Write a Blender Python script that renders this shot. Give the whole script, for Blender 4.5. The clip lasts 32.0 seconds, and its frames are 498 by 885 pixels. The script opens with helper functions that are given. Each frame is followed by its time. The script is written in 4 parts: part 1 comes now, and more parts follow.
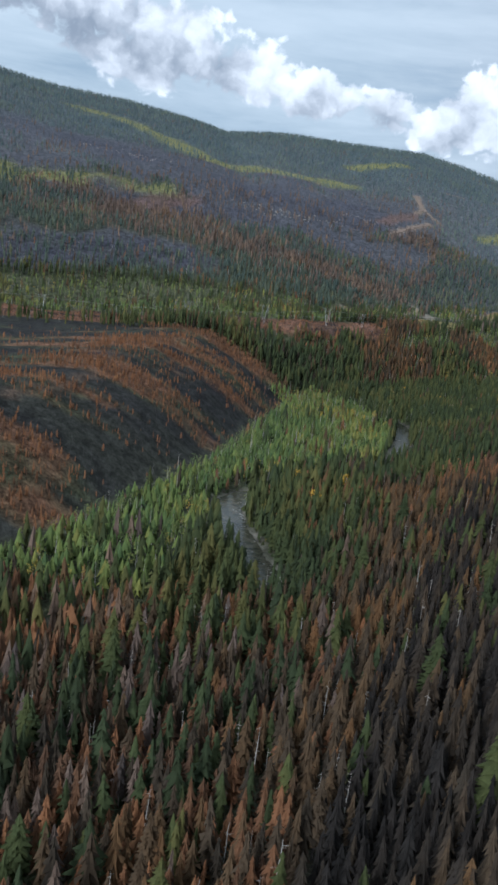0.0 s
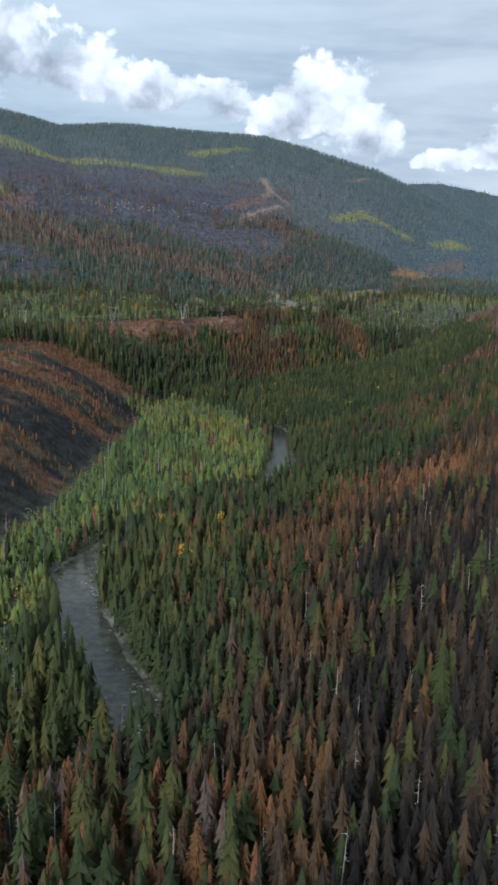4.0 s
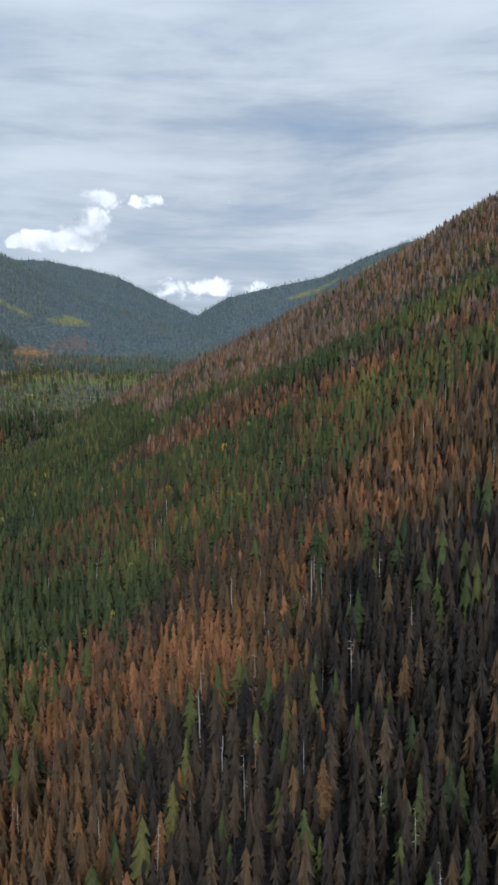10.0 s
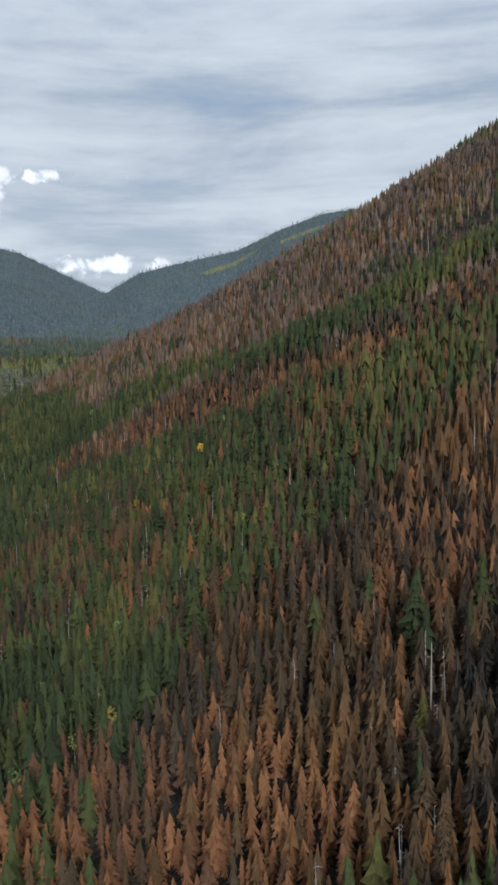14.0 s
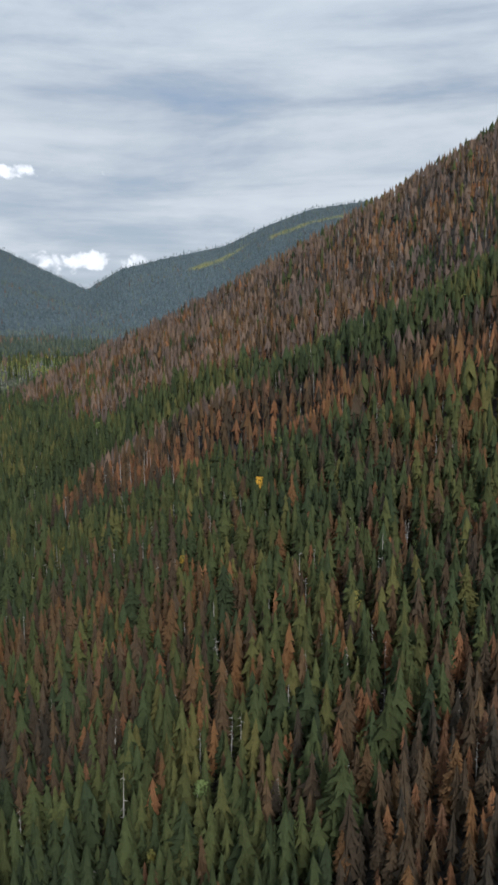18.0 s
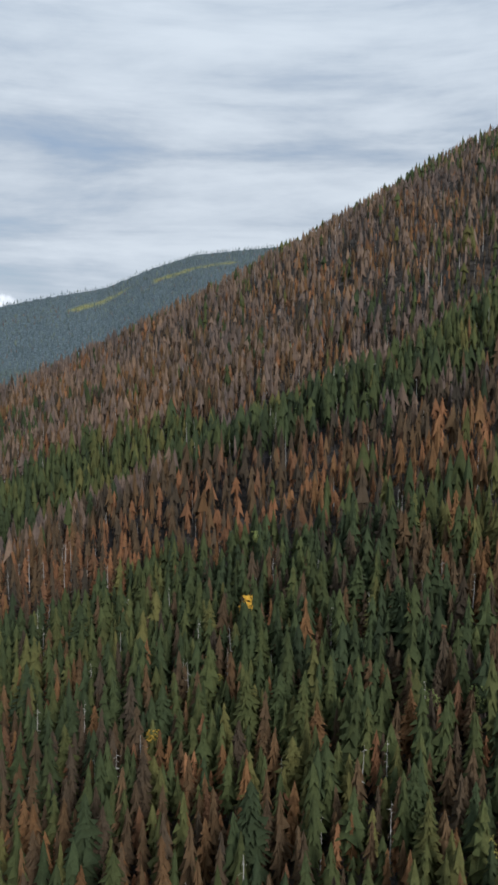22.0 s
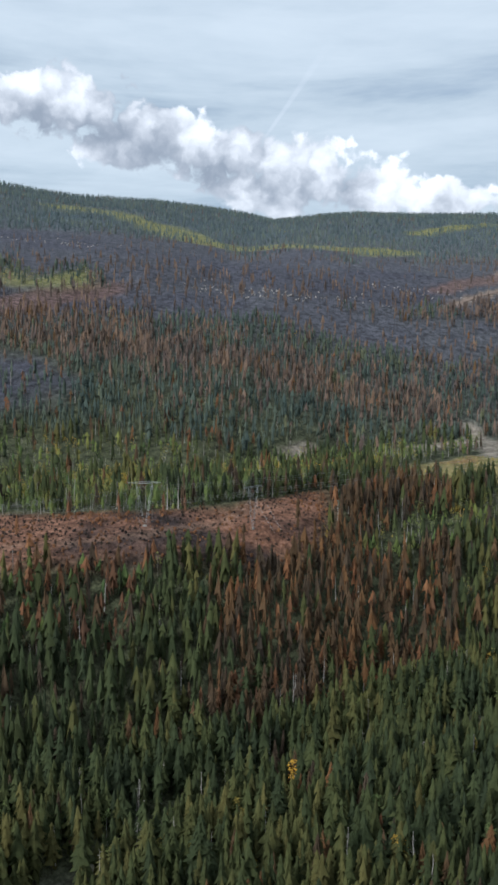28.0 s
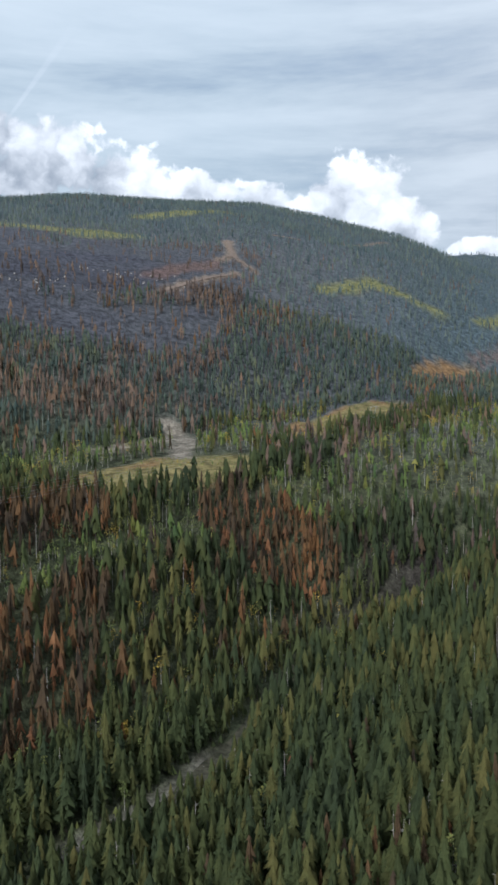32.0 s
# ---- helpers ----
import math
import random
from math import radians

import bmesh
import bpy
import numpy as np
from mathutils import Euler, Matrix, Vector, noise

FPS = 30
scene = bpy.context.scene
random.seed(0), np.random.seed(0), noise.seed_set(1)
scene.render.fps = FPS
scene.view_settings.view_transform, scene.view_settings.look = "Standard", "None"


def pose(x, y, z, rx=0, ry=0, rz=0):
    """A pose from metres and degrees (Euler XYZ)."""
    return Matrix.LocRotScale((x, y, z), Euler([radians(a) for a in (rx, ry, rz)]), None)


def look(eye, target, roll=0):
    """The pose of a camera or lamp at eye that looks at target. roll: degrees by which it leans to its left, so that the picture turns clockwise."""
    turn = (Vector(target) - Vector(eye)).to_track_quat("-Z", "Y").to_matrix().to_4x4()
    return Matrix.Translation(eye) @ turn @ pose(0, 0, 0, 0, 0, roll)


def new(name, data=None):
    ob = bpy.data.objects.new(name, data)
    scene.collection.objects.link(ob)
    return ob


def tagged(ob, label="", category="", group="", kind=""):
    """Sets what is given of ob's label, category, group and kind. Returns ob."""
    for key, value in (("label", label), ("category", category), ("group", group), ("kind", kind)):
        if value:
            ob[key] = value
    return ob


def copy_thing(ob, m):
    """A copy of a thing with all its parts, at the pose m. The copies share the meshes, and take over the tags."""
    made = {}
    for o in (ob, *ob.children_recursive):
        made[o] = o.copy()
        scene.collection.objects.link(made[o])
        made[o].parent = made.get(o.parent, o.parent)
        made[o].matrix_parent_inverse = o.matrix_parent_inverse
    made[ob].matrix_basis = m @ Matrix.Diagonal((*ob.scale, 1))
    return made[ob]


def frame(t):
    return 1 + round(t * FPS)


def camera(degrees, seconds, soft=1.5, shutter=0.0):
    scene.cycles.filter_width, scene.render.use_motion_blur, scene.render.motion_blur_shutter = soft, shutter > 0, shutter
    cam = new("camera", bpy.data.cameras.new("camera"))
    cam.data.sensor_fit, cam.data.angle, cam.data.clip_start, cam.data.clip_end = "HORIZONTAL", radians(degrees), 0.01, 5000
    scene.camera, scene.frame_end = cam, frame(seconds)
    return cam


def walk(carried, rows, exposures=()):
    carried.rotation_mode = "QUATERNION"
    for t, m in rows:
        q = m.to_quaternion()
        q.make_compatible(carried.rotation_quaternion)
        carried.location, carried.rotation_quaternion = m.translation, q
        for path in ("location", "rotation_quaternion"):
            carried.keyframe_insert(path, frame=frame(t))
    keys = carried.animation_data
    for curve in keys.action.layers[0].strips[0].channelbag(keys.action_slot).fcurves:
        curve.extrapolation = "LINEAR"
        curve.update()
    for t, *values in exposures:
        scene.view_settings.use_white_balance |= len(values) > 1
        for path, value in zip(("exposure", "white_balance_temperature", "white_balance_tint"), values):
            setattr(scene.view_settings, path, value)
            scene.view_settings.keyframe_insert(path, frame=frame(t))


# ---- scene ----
cam = camera(33.6, 32.0, soft=3.0)
METRES, EYE, TILT, LEAN, TURN = 1000.0, 125.0, -11.0, -6.5, 0.0
ROWS = [
    (0.0, 0.0, 0.0, 0.0, 0.0, 0.0, -0.0),
    (0.5, 0.0032, 0.0143, 0.0027, -1.52, -0.1, 0.41),
    (1.0, 0.0058, 0.0281, 0.0056, -4.43, -0.18, 1.4),
    (1.5, 0.0085, 0.0427, 0.0085, -6.71, -0.63, 2.08),
    (2.0, 0.0108, 0.0571, 0.0117, -7.64, -0.77, 2.86),
    (2.5, 0.0129, 0.0713, 0.0147, -9.38, -0.86, 3.57),
    (4.5, 0.0202, 0.1304, 0.0264, -7.75, -0.9, 7.57),
    (5.0, 0.022, 0.145, 0.0293, -6.93, -0.81, 8.68),
    (5.5, 0.024, 0.1603, 0.0323, -6.75, -0.92, 9.48),
    (6.0, 0.0262, 0.1752, 0.0351, -10.26, -1.68, 9.43),
    (6.5, 0.0283, 0.1902, 0.0382, -10.36, -1.94, 9.44),
    (7.0, 0.0306, 0.2056, 0.0413, -9.78, -2.1, 9.43),
    (7.5, 0.0331, 0.221, 0.0444, -9.4, -1.66, 10.1),
    (8.0, 0.0354, 0.2357, 0.0477, -12.25, -0.76, 10.47),
    (8.5, 0.0374, 0.2502, 0.051, -16.84, -1.2, 10.96),
    (9.0, 0.0404, 0.2658, 0.0539, -21.94, -1.42, 12.09),
    (9.5, 0.0434, 0.2814, 0.0573, -26.35, -0.3, 12.92),
    (10.0, 0.0461, 0.297, 0.0602, -35.03, -0.13, 12.01),
    (10.5, 0.0492, 0.3118, 0.063, -37.75, 0.08, 11.99),
    (11.0, 0.0529, 0.3269, 0.066, -39.42, -0.56, 12.02),
    (11.5, 0.056, 0.341, 0.0688, -39.76, -0.89, 12.49),
    (12.0, 0.0607, 0.3573, 0.0722, -41.28, -1.49, 12.8),
    (12.5, 0.0647, 0.3722, 0.075, -41.22, -1.92, 12.71),
    (13.0, 0.069, 0.3866, 0.0777, -41.4, -2.72, 13.07),
    (13.5, 0.0735, 0.4011, 0.0804, -41.67, -3.02, 13.26),
    (14.0, 0.0781, 0.4155, 0.0832, -41.66, -3.19, 13.73),
    (14.5, 0.0833, 0.4301, 0.0858, -41.95, -3.52, 13.71),
    (15.0, 0.0886, 0.4446, 0.0885, -42.24, -3.8, 13.8),
    (15.5, 0.0937, 0.4587, 0.0912, -40.64, -3.46, 13.73),
    (17.5, 0.1165, 0.5161, 0.1015, -42.58, -4.07, 13.55),
    (18.0, 0.1227, 0.5301, 0.1046, -43.37, -3.74, 13.46),
    (18.5, 0.1291, 0.5442, 0.1074, -44.18, -2.62, 13.32),
    (19.0, 0.1359, 0.5584, 0.1102, -45.03, -2.82, 13.57),
    (19.5, 0.1422, 0.5717, 0.1129, -46.75, -2.92, 13.57),
    (20.0, 0.1488, 0.5852, 0.1158, -50.49, -2.94, 13.2),
    (20.5, 0.156, 0.599, 0.1183, -51.56, -2.13, 12.86),
    (21.0, 0.163, 0.6124, 0.1211, -52.43, -2.36, 12.65),
    (21.5, 0.1702, 0.6256, 0.1236, -53.05, -2.62, 12.56),
    (22.0, 0.1777, 0.6393, 0.126, -52.51, -2.65, 12.5),
    (22.5, 0.1847, 0.6526, 0.1288, -43.76, -0.87, 11.81),
    (23.0, 0.1919, 0.6659, 0.1316, -39.21, 0.02, 10.2),
    (23.5, 0.1986, 0.6783, 0.1339, -35.92, 0.5, 8.29),
    (24.0, 0.2058, 0.6921, 0.1363, -29.96, 1.17, 6.84),
    (24.5, 0.2128, 0.7054, 0.1389, -21.37, 1.82, 5.03),
    (25.0, 0.2193, 0.7175, 0.1412, -5.31, 2.94, 3.23),
    (25.5, 0.2262, 0.7297, 0.1439, 3.46, 3.36, 2.33),
    (27.5, 0.258, 0.7861, 0.1537, 10.94, 5.59, 3.75),
    (28.0, 0.2663, 0.7994, 0.156, 10.86, 8.08, 3.91),
    (28.5, 0.2744, 0.8141, 0.1585, 10.35, 7.83, 3.87),
    (29.0, 0.283, 0.8277, 0.1608, 7.06, 7.49, 4.05),
    (29.5, 0.2915, 0.842, 0.1628, 6.42, 7.25, 3.89),
    (30.0, 0.3004, 0.8561, 0.1648, 2.9, 6.86, 4.61),
    (30.5, 0.309, 0.8704, 0.1669, -1.54, 6.28, 5.58),
    (31.0, 0.3178, 0.884, 0.1689, -1.74, 6.29, 6.9),
    (31.5, 0.3268, 0.8979, 0.1711, -4.7, 5.8, 7.54),
    (32.0, 0.3363, 0.9121, 0.1732, -5.36, 5.66, 8.1),
]
walk(cam, [(t, pose(0, 0, EYE, TILT, LEAN, TURN) @ pose(METRES * x, METRES * y, METRES * z, 90 + pitch, roll, yaw)) for t, x, y, z, yaw, pitch, roll in ROWS], exposures=[(0.0, 0.36, 5480.0, 9.0), (6.0, 0.36, 5600.0, 9.0), (9.0, 0.34, 5700.0, 9.5), (13.0, 0.34, 5850.0, 10.0), (20.0, 0.36, 5950.0, 10.5), (24.0, 0.42, 5900.0, 10.0), (28.0, 0.42, 5780.0, 10.0), (32.0, 0.41, 5750.0, 10.0)])

# ---- sky and sun ----
SUN_AZ, SUN_EL = 212.0, 28.0
world = bpy.data.worlds.new("sky")
scene.world = world
world.use_nodes = True
MAIN_EL = (-90, 13.5, -40, 13.2, -22.5, 12.6, -18, 12.1, -13, 11.9, -9.6, 11.5, -7, 11.1, -5.3, 10.7, -2, 11.0, 0, 11.1, 5, 10.9, 10, 10.7, 13, 10.1, 16, 9.3,
           18.5, 8.65, 20.5, 7.8, 23, 6.6, 26, 5.3, 28, 4.4, 31, 3.2, 34, 2.2, 45, 1)


class Nodes:
    """Short ways to write node trees."""

    def __init__(self, tree):
        self.tree = tree
        tree.nodes.clear()

    def add(self, kind, **props):
        n = self.tree.nodes.new(kind)
        for k, v in props.items():
            setattr(n, k, v)
        return n

    def put(self, socket, v):
        if isinstance(v, bpy.types.NodeSocket):
            self.tree.links.new(v, socket)
        else:
            socket.default_value = v

    def m(self, op, a, b=0.0, c=0.0, clamp=False):
        n = self.add("ShaderNodeMath", operation=op, use_clamp=clamp)
        for i, v in enumerate((a, b, c)):
            self.put(n.inputs[i], v)
        return n.outputs[0]

    def vec(self, x, y, z):
        n = self.add("ShaderNodeCombineXYZ")
        for i, v in enumerate((x, y, z)):
            self.put(n.inputs[i], v)
        return n.outputs[0]

    def noise(self, at, scale, detail=4.0, rough=0.55, distort=0.0):
        n = self.add("ShaderNodeTexNoise")
        if at is not None:
            self.put(n.inputs["Vector"], at)
        for k, v in (("Scale", scale), ("Detail", detail), ("Roughness", rough), ("Distortion", distort)):
            n.inputs[k].default_value = v
        return n.outputs["Fac"]

    def mix(self, f, a, b, how="MIX"):
        n = self.add("ShaderNodeMix", data_type="RGBA", blend_type=how)
        self.put(n.inputs[0], f)
        for i, v in ((6, a), (7, b)):
            self.put(n.inputs[i], (*v, 1.0) if isinstance(v, tuple) and len(v) == 3 else v)
        return n.outputs[2]

    def smooth(self, v, a, b, lo=0.0, hi=1.0):
        n = self.add("ShaderNodeMapRange", interpolation_type="SMOOTHSTEP")
        for i, w in enumerate((v, a, b, lo, hi)):
            self.put(n.inputs[i], w)
        return n.outputs[0]


def make_sky():
    g = Nodes(world.node_tree)
    out = g.add("ShaderNodeOutputWorld")
    sky = g.add("ShaderNodeTexSky", sky_type="NISHITA", sun_disc=False, sun_elevation=radians(SUN_EL), sun_rotation=radians(SUN_AZ))
    sky.air_density, sky.dust_density = 1.0, 2.0
    clear = g.mix(1.0, sky.outputs[0], (0.07, 0.07, 0.07), "MULTIPLY")
    split = g.add("ShaderNodeSeparateXYZ")
    g.put(split.inputs[0], g.add("ShaderNodeTexCoord").outputs["Generated"])
    x, y, z = split.outputs
    az = g.m("MULTIPLY", g.m("ARCTAN2", x, y), 57.2958)
    el = g.m("MULTIPLY", g.m("ARCSINE", z), 57.2958)
    # high thin layer: streaks that flatten towards the horizon
    hgt = g.m("ADD", g.m("MAXIMUM", z, 0.0), 0.13)
    plane = g.vec(g.m("DIVIDE", x, hgt), g.m("DIVIDE", y, hgt), 0.0)
    sheet = g.noise(plane, 1.25, 8.0, 0.57, 0.25)
    bands = g.noise(g.vec(g.m("MULTIPLY", az, 0.035), g.m("MULTIPLY", el, 0.22), 3.0), 1.3, 8.0, 0.58, 0.25)
    veil = g.m("ADD", g.m("MULTIPLY", sheet, 0.35), g.m("MULTIPLY", bands, 0.65))
    cover = g.smooth(veil, 0.22, 0.50)
    heavy = g.smooth(az, 2.0, 30.0)
    thin = g.mix(g.smooth(veil, 0.36, 0.66), (0.36, 0.425, 0.465), (0.54, 0.59, 0.61))
    thick = g.mix(g.smooth(veil, 0.38, 0.62), (0.36, 0.395, 0.43), (0.55, 0.575, 0.585))
    colour = g.mix(cover, clear, g.mix(heavy, thin, thick))
    colour = g.mix(g.smooth(el, 13.0, 26.0, 0.0, 0.40), colour, (0.56, 0.605, 0.63))
    # heaped clouds standing over the ridges: direction, height and half widths in degrees
    warp = g.m("MULTIPLY", g.m("SUBTRACT", g.noise(g.vec(az, el, 2.0), 0.5, 5.0, 0.6), 0.5), 2.2)
    warp2 = g.m("MULTIPLY", g.m("SUBTRACT", g.noise(g.vec(az, el, 9.0), 0.5, 5.0, 0.6), 0.5), 2.2)
    p = g.vec(g.m("ADD", az, warp), g.m("ADD", g.m("MULTIPLY", el, 1.15), warp2), 0.0)

    def billow(scale, smoothness):
        n = g.add("ShaderNodeTexVoronoi", feature="SMOOTH_F1")
        g.put(n.inputs["Vector"], p)
        n.inputs["Scale"].default_value, n.inputs["Smoothness"].default_value = scale, smoothness
        n.inputs["Detail"].default_value, n.inputs["Roughness"].default_value = 2.0, 0.5
        return g.m("SUBTRACT", 0.45, n.outputs["Distance"])

    lobes = g.m("ADD", billow(0.42, 0.5), g.m("MULTIPLY", billow(1.05, 0.4), 0.45))
    wisps = g.m("SUBTRACT", g.noise(g.vec(az, el, 7.0), 0.8, 8.0, 0.62), 0.5)
    broad = g.m("SUBTRACT", g.noise(g.vec(g.m("ADD", az, warp), el, 5.0), 0.24, 3.0, 0.5), 0.5)
    heap, rise = None, None
    for a, e, wa, we, *thin_k in HEAPS:
        dx = g.m("DIVIDE", g.m("SUBTRACT", az, a), wa)
        dy = g.m("DIVIDE", g.m("SUBTRACT", el, e), we)
        v = g.m("SUBTRACT", 1.0, g.m("ADD", g.m("MULTIPLY", dx, dx), g.m("MULTIPLY", dy, dy)))
        if thin_k:
            v = g.m("SUBTRACT", g.m("MULTIPLY", v, thin_k[0]), 0.10)
        w = g.m("MULTIPLY", g.m("ADD", dy, g.m("MULTIPLY", dx, 0.35)), g.m("MAXIMUM", v, 0.0))
        heap = v if heap is None else g.m("SMOOTH_MAX", heap, v, 0.3)
        rise = w if rise is None else g.m("ADD", rise, w)
    heap = g.m("ADD", g.m("ADD", heap, 0.42), g.m("ADD", g.m("MULTIPLY", lobes, 0.95), g.m("MULTIPLY", wisps, 0.5)))
    body = g.smooth(heap, 0.0, 0.36)
    rise = g.m("MINIMUM", g.m("MAXIMUM", rise, -0.7), 0.6)
    lit = g.m("ADD", g.m("ADD", g.m("MULTIPLY", lobes, 0.40), g.m("MULTIPLY", wisps, 0.30)), g.m("ADD", g.m("MULTIPLY", rise, 0.42), g.m("MULTIPLY", broad, 1.5)))
    lit = g.m("ADD", lit, g.smooth(az, -20.0, 2.0, 0.60, 0.86))
    puff = g.mix(g.smooth(lit, 0.02, 1.0), (0.27, 0.30, 0.34), (0.90, 0.90, 0.89))
    # a thin contrail, wider and fainter towards its upper end
    along = g.m("DIVIDE", g.m("SUBTRACT", el, 16.2), 6.5)
    side = g.m("ABSOLUTE", g.m("SUBTRACT", az, g.m("ADD", -9.1, g.m("MULTIPLY", along, 5.04))))
    trail = g.m("MULTIPLY", g.smooth(g.m("DIVIDE", side, g.m("ADD", 0.16, g.m("MULTIPLY", along, 0.30))), 0.3, 1.0, 1.0, 0.0), g.m("MULTIPLY", g.smooth(along, 0.0, 0.12), g.smooth(along, 0.25, 1.0, 0.14, 0.0)))
    colour = g.mix(trail, colour, (0.80, 0.81, 0.84))
    colour = g.mix(body, colour, puff)
    back = g.add("ShaderNodeBackground")
    g.put(back.inputs[0], colour)
    back.inputs[1].default_value = 1.0
    g.put(out.inputs[0], back.outputs[0])


HEAPS = [(-23, 18.0, 7, 2.6), (-17, 16.2, 6, 2.6), (-11.5, 14.9, 4.5, 2.6), (-8, 13.2, 5, 2.2), (-5.5, 14.6, 3.4, 2.4), (-1.5, 13.2, 4.0, 2.4), (3.0, 12.1, 3.6, 1.8), (8.0, 11.7, 2.3, 1.6),
         (14.3, 12.0, 4.4, 3.1), (17.6, 10.2, 2.7, 2.2), (11.2, 10.7, 2.6, 1.6), (22.4, 8.3, 2.8, 0.8), (25.3, 9.3, 2.0, 1.6), (33.0, 5.3, 6.0, 1.0, 0.5), (27.0, 11.0, 6.0, 0.7, 0.4)]
make_sky()
sun = new("sun", bpy.data.lights.new("sun", "SUN"))
sun.data.energy, sun.data.angle, sun.data.color = 2.8, radians(16), (1.0, 0.95, 0.88)
sun.matrix_world = look((0, 0, 0), (-math.sin(radians(SUN_AZ)) * math.cos(radians(SUN_EL)), -math.cos(radians(SUN_AZ)) * math.cos(radians(SUN_EL)), -math.sin(radians(SUN_EL))))

# ---- the lie of the land ----
HUB = (130.0, 560.0)
RIVER = np.array([(-420, 195), (-260, 245), (-160, 292), (-75, 322), (-30, 336), (8, 352), (27, 374), (27, 395), (17, 425), (5, 487), (0, 530), (12, 562), (50, 604), (110, 662),
                  (148, 722), (160, 760), (172, 820), (186, 890), (194, 940), (182, 985), (162, 1025), (157, 1068), (190, 1130), (255, 1180), (322, 1226),
                  (345, 1250), (365, 1285), (382, 1322), (420, 1400), (520, 1480)], float)
SCARP = np.array([(-600, 200), (-330, 270), (-200, 330), (-140, 375), (-105, 420), (-82, 491), (-31, 632), (5, 800), (50, 1000), (115, 1120), (225, 1202), (300, 1290),
                  (430, 1420), (620, 1500), (900, 1480), (1400, 1500)], float)


RAVINE = np.array([(400, 1050), (490, 1038), (540, 1003), (590, 967), (660, 922), (760, 870)], float)
RUSTY = np.array([(380, 975), (423, 930), (462, 903), (479, 865), (485, 823), (502, 791), (530, 765), (600, 715), (720, 640), (900, 520)], float)
GULLY = np.array([(490, 1090), (544, 1055), (568, 1003), (545, 930), (552, 868), (605, 835), (680, 800)], float)
SPUR = np.array([(430, 968), (465, 950), (498, 930), (524, 902), (590, 850), (680, 800)], float)


def tab(v, *pairs):
    """Straight-line interpolation through pairs."""
    return np.interp(v, pairs[0::2], pairs[1::2])


def step(v, a, b):
    k = np.clip((v - a) / (b - a), 0, 1)
    return k * k * (3 - 2 * k)


def lattice(x, y, salt):
    n = (x.astype(np.int64) * 374761393 + y.astype(np.int64) * 668265263 + salt * 974711) & 0xFFFFFFFF
    n = ((n ^ (n >> 13)) * 1274126177) & 0xFFFFFFFF
    return ((n ^ (n >> 16)) & 0xFFFF) / 65535.0


def ripple(x, y, size, salt=0, octaves=4):
    """Smooth noise in metres: -1 to 1."""
    total, weight, sum_w = 0.0, 1.0, 0.0
    for o in range(octaves):
        px, py = x / size * 2 ** o + 71.3 * salt, y / size * 2 ** o - 37.7 * salt
        ix, iy = np.floor(px), np.floor(py)
        fx, fy = px - ix, py - iy
        fx, fy = fx * fx * (3 - 2 * fx), fy * fy * (3 - 2 * fy)
        a, b = lattice(ix, iy, salt + o), lattice(ix + 1, iy, salt + o)
        c, d = lattice(ix, iy + 1, salt + o), lattice(ix + 1, iy + 1, salt + o)
        total = total + weight * ((a + (b - a) * fx) * (1 - fy) + (c + (d - c) * fx) * fy)
        sum_w, weight = sum_w + weight, weight * 0.5
    return total / sum_w * 2 - 1


def off_line(x, y, line):
    """Distance to a line of points, and on which side: plus to its left."""
    best, side = np.full(np.shape(x), 1e9), np.zeros(np.shape(x))
    for (ax, ay), (bx, by) in zip(line[:-1], line[1:]):
        dx, dy = bx - ax, by - ay
        k = np.clip(((x - ax) * dx + (y - ay) * dy) / (dx * dx + dy * dy), 0, 1)
        d = np.hypot(x - ax - k * dx, y - ay - k * dy)
        s = np.sign(dx * (y - ay) - dy * (x - ax))
        closer = d < best - 1e-6
        best, side = np.where(closer, d, best), np.where(closer, s, side)
    return best, side


def around(x, y):
    dx, dy = x - HUB[0], y - HUB[1]
    return np.degrees(np.arctan2(dx, dy)), np.hypot(dx, dy)


def soft(v, width):
    return width * np.logaddexp(0, v / width)


def upslope(x, y):
    return x - 0.35 * (y - 700)


def river_half(y):
    """Half the width of the water."""
    return tab(y, 200, 2.5, 350, 2.5, 368, 7, 390, 10.5, 545, 9.5, 590, 3.5, 690, 3.5, 735, 8, 960, 6, 1000, 4, 1040, 4, 1072, 3.5, 1205, 2.5, 1228, 6.5, 1275, 7.0, 1296, 3.0, 1330, 2.0)


def bank_half(y):
    """Half the width of the water and its gravel."""
    return river_half(y) + tab(y, 950, 1.0, 985, 7.5, 1040, 7.0, 1075, 1.0)


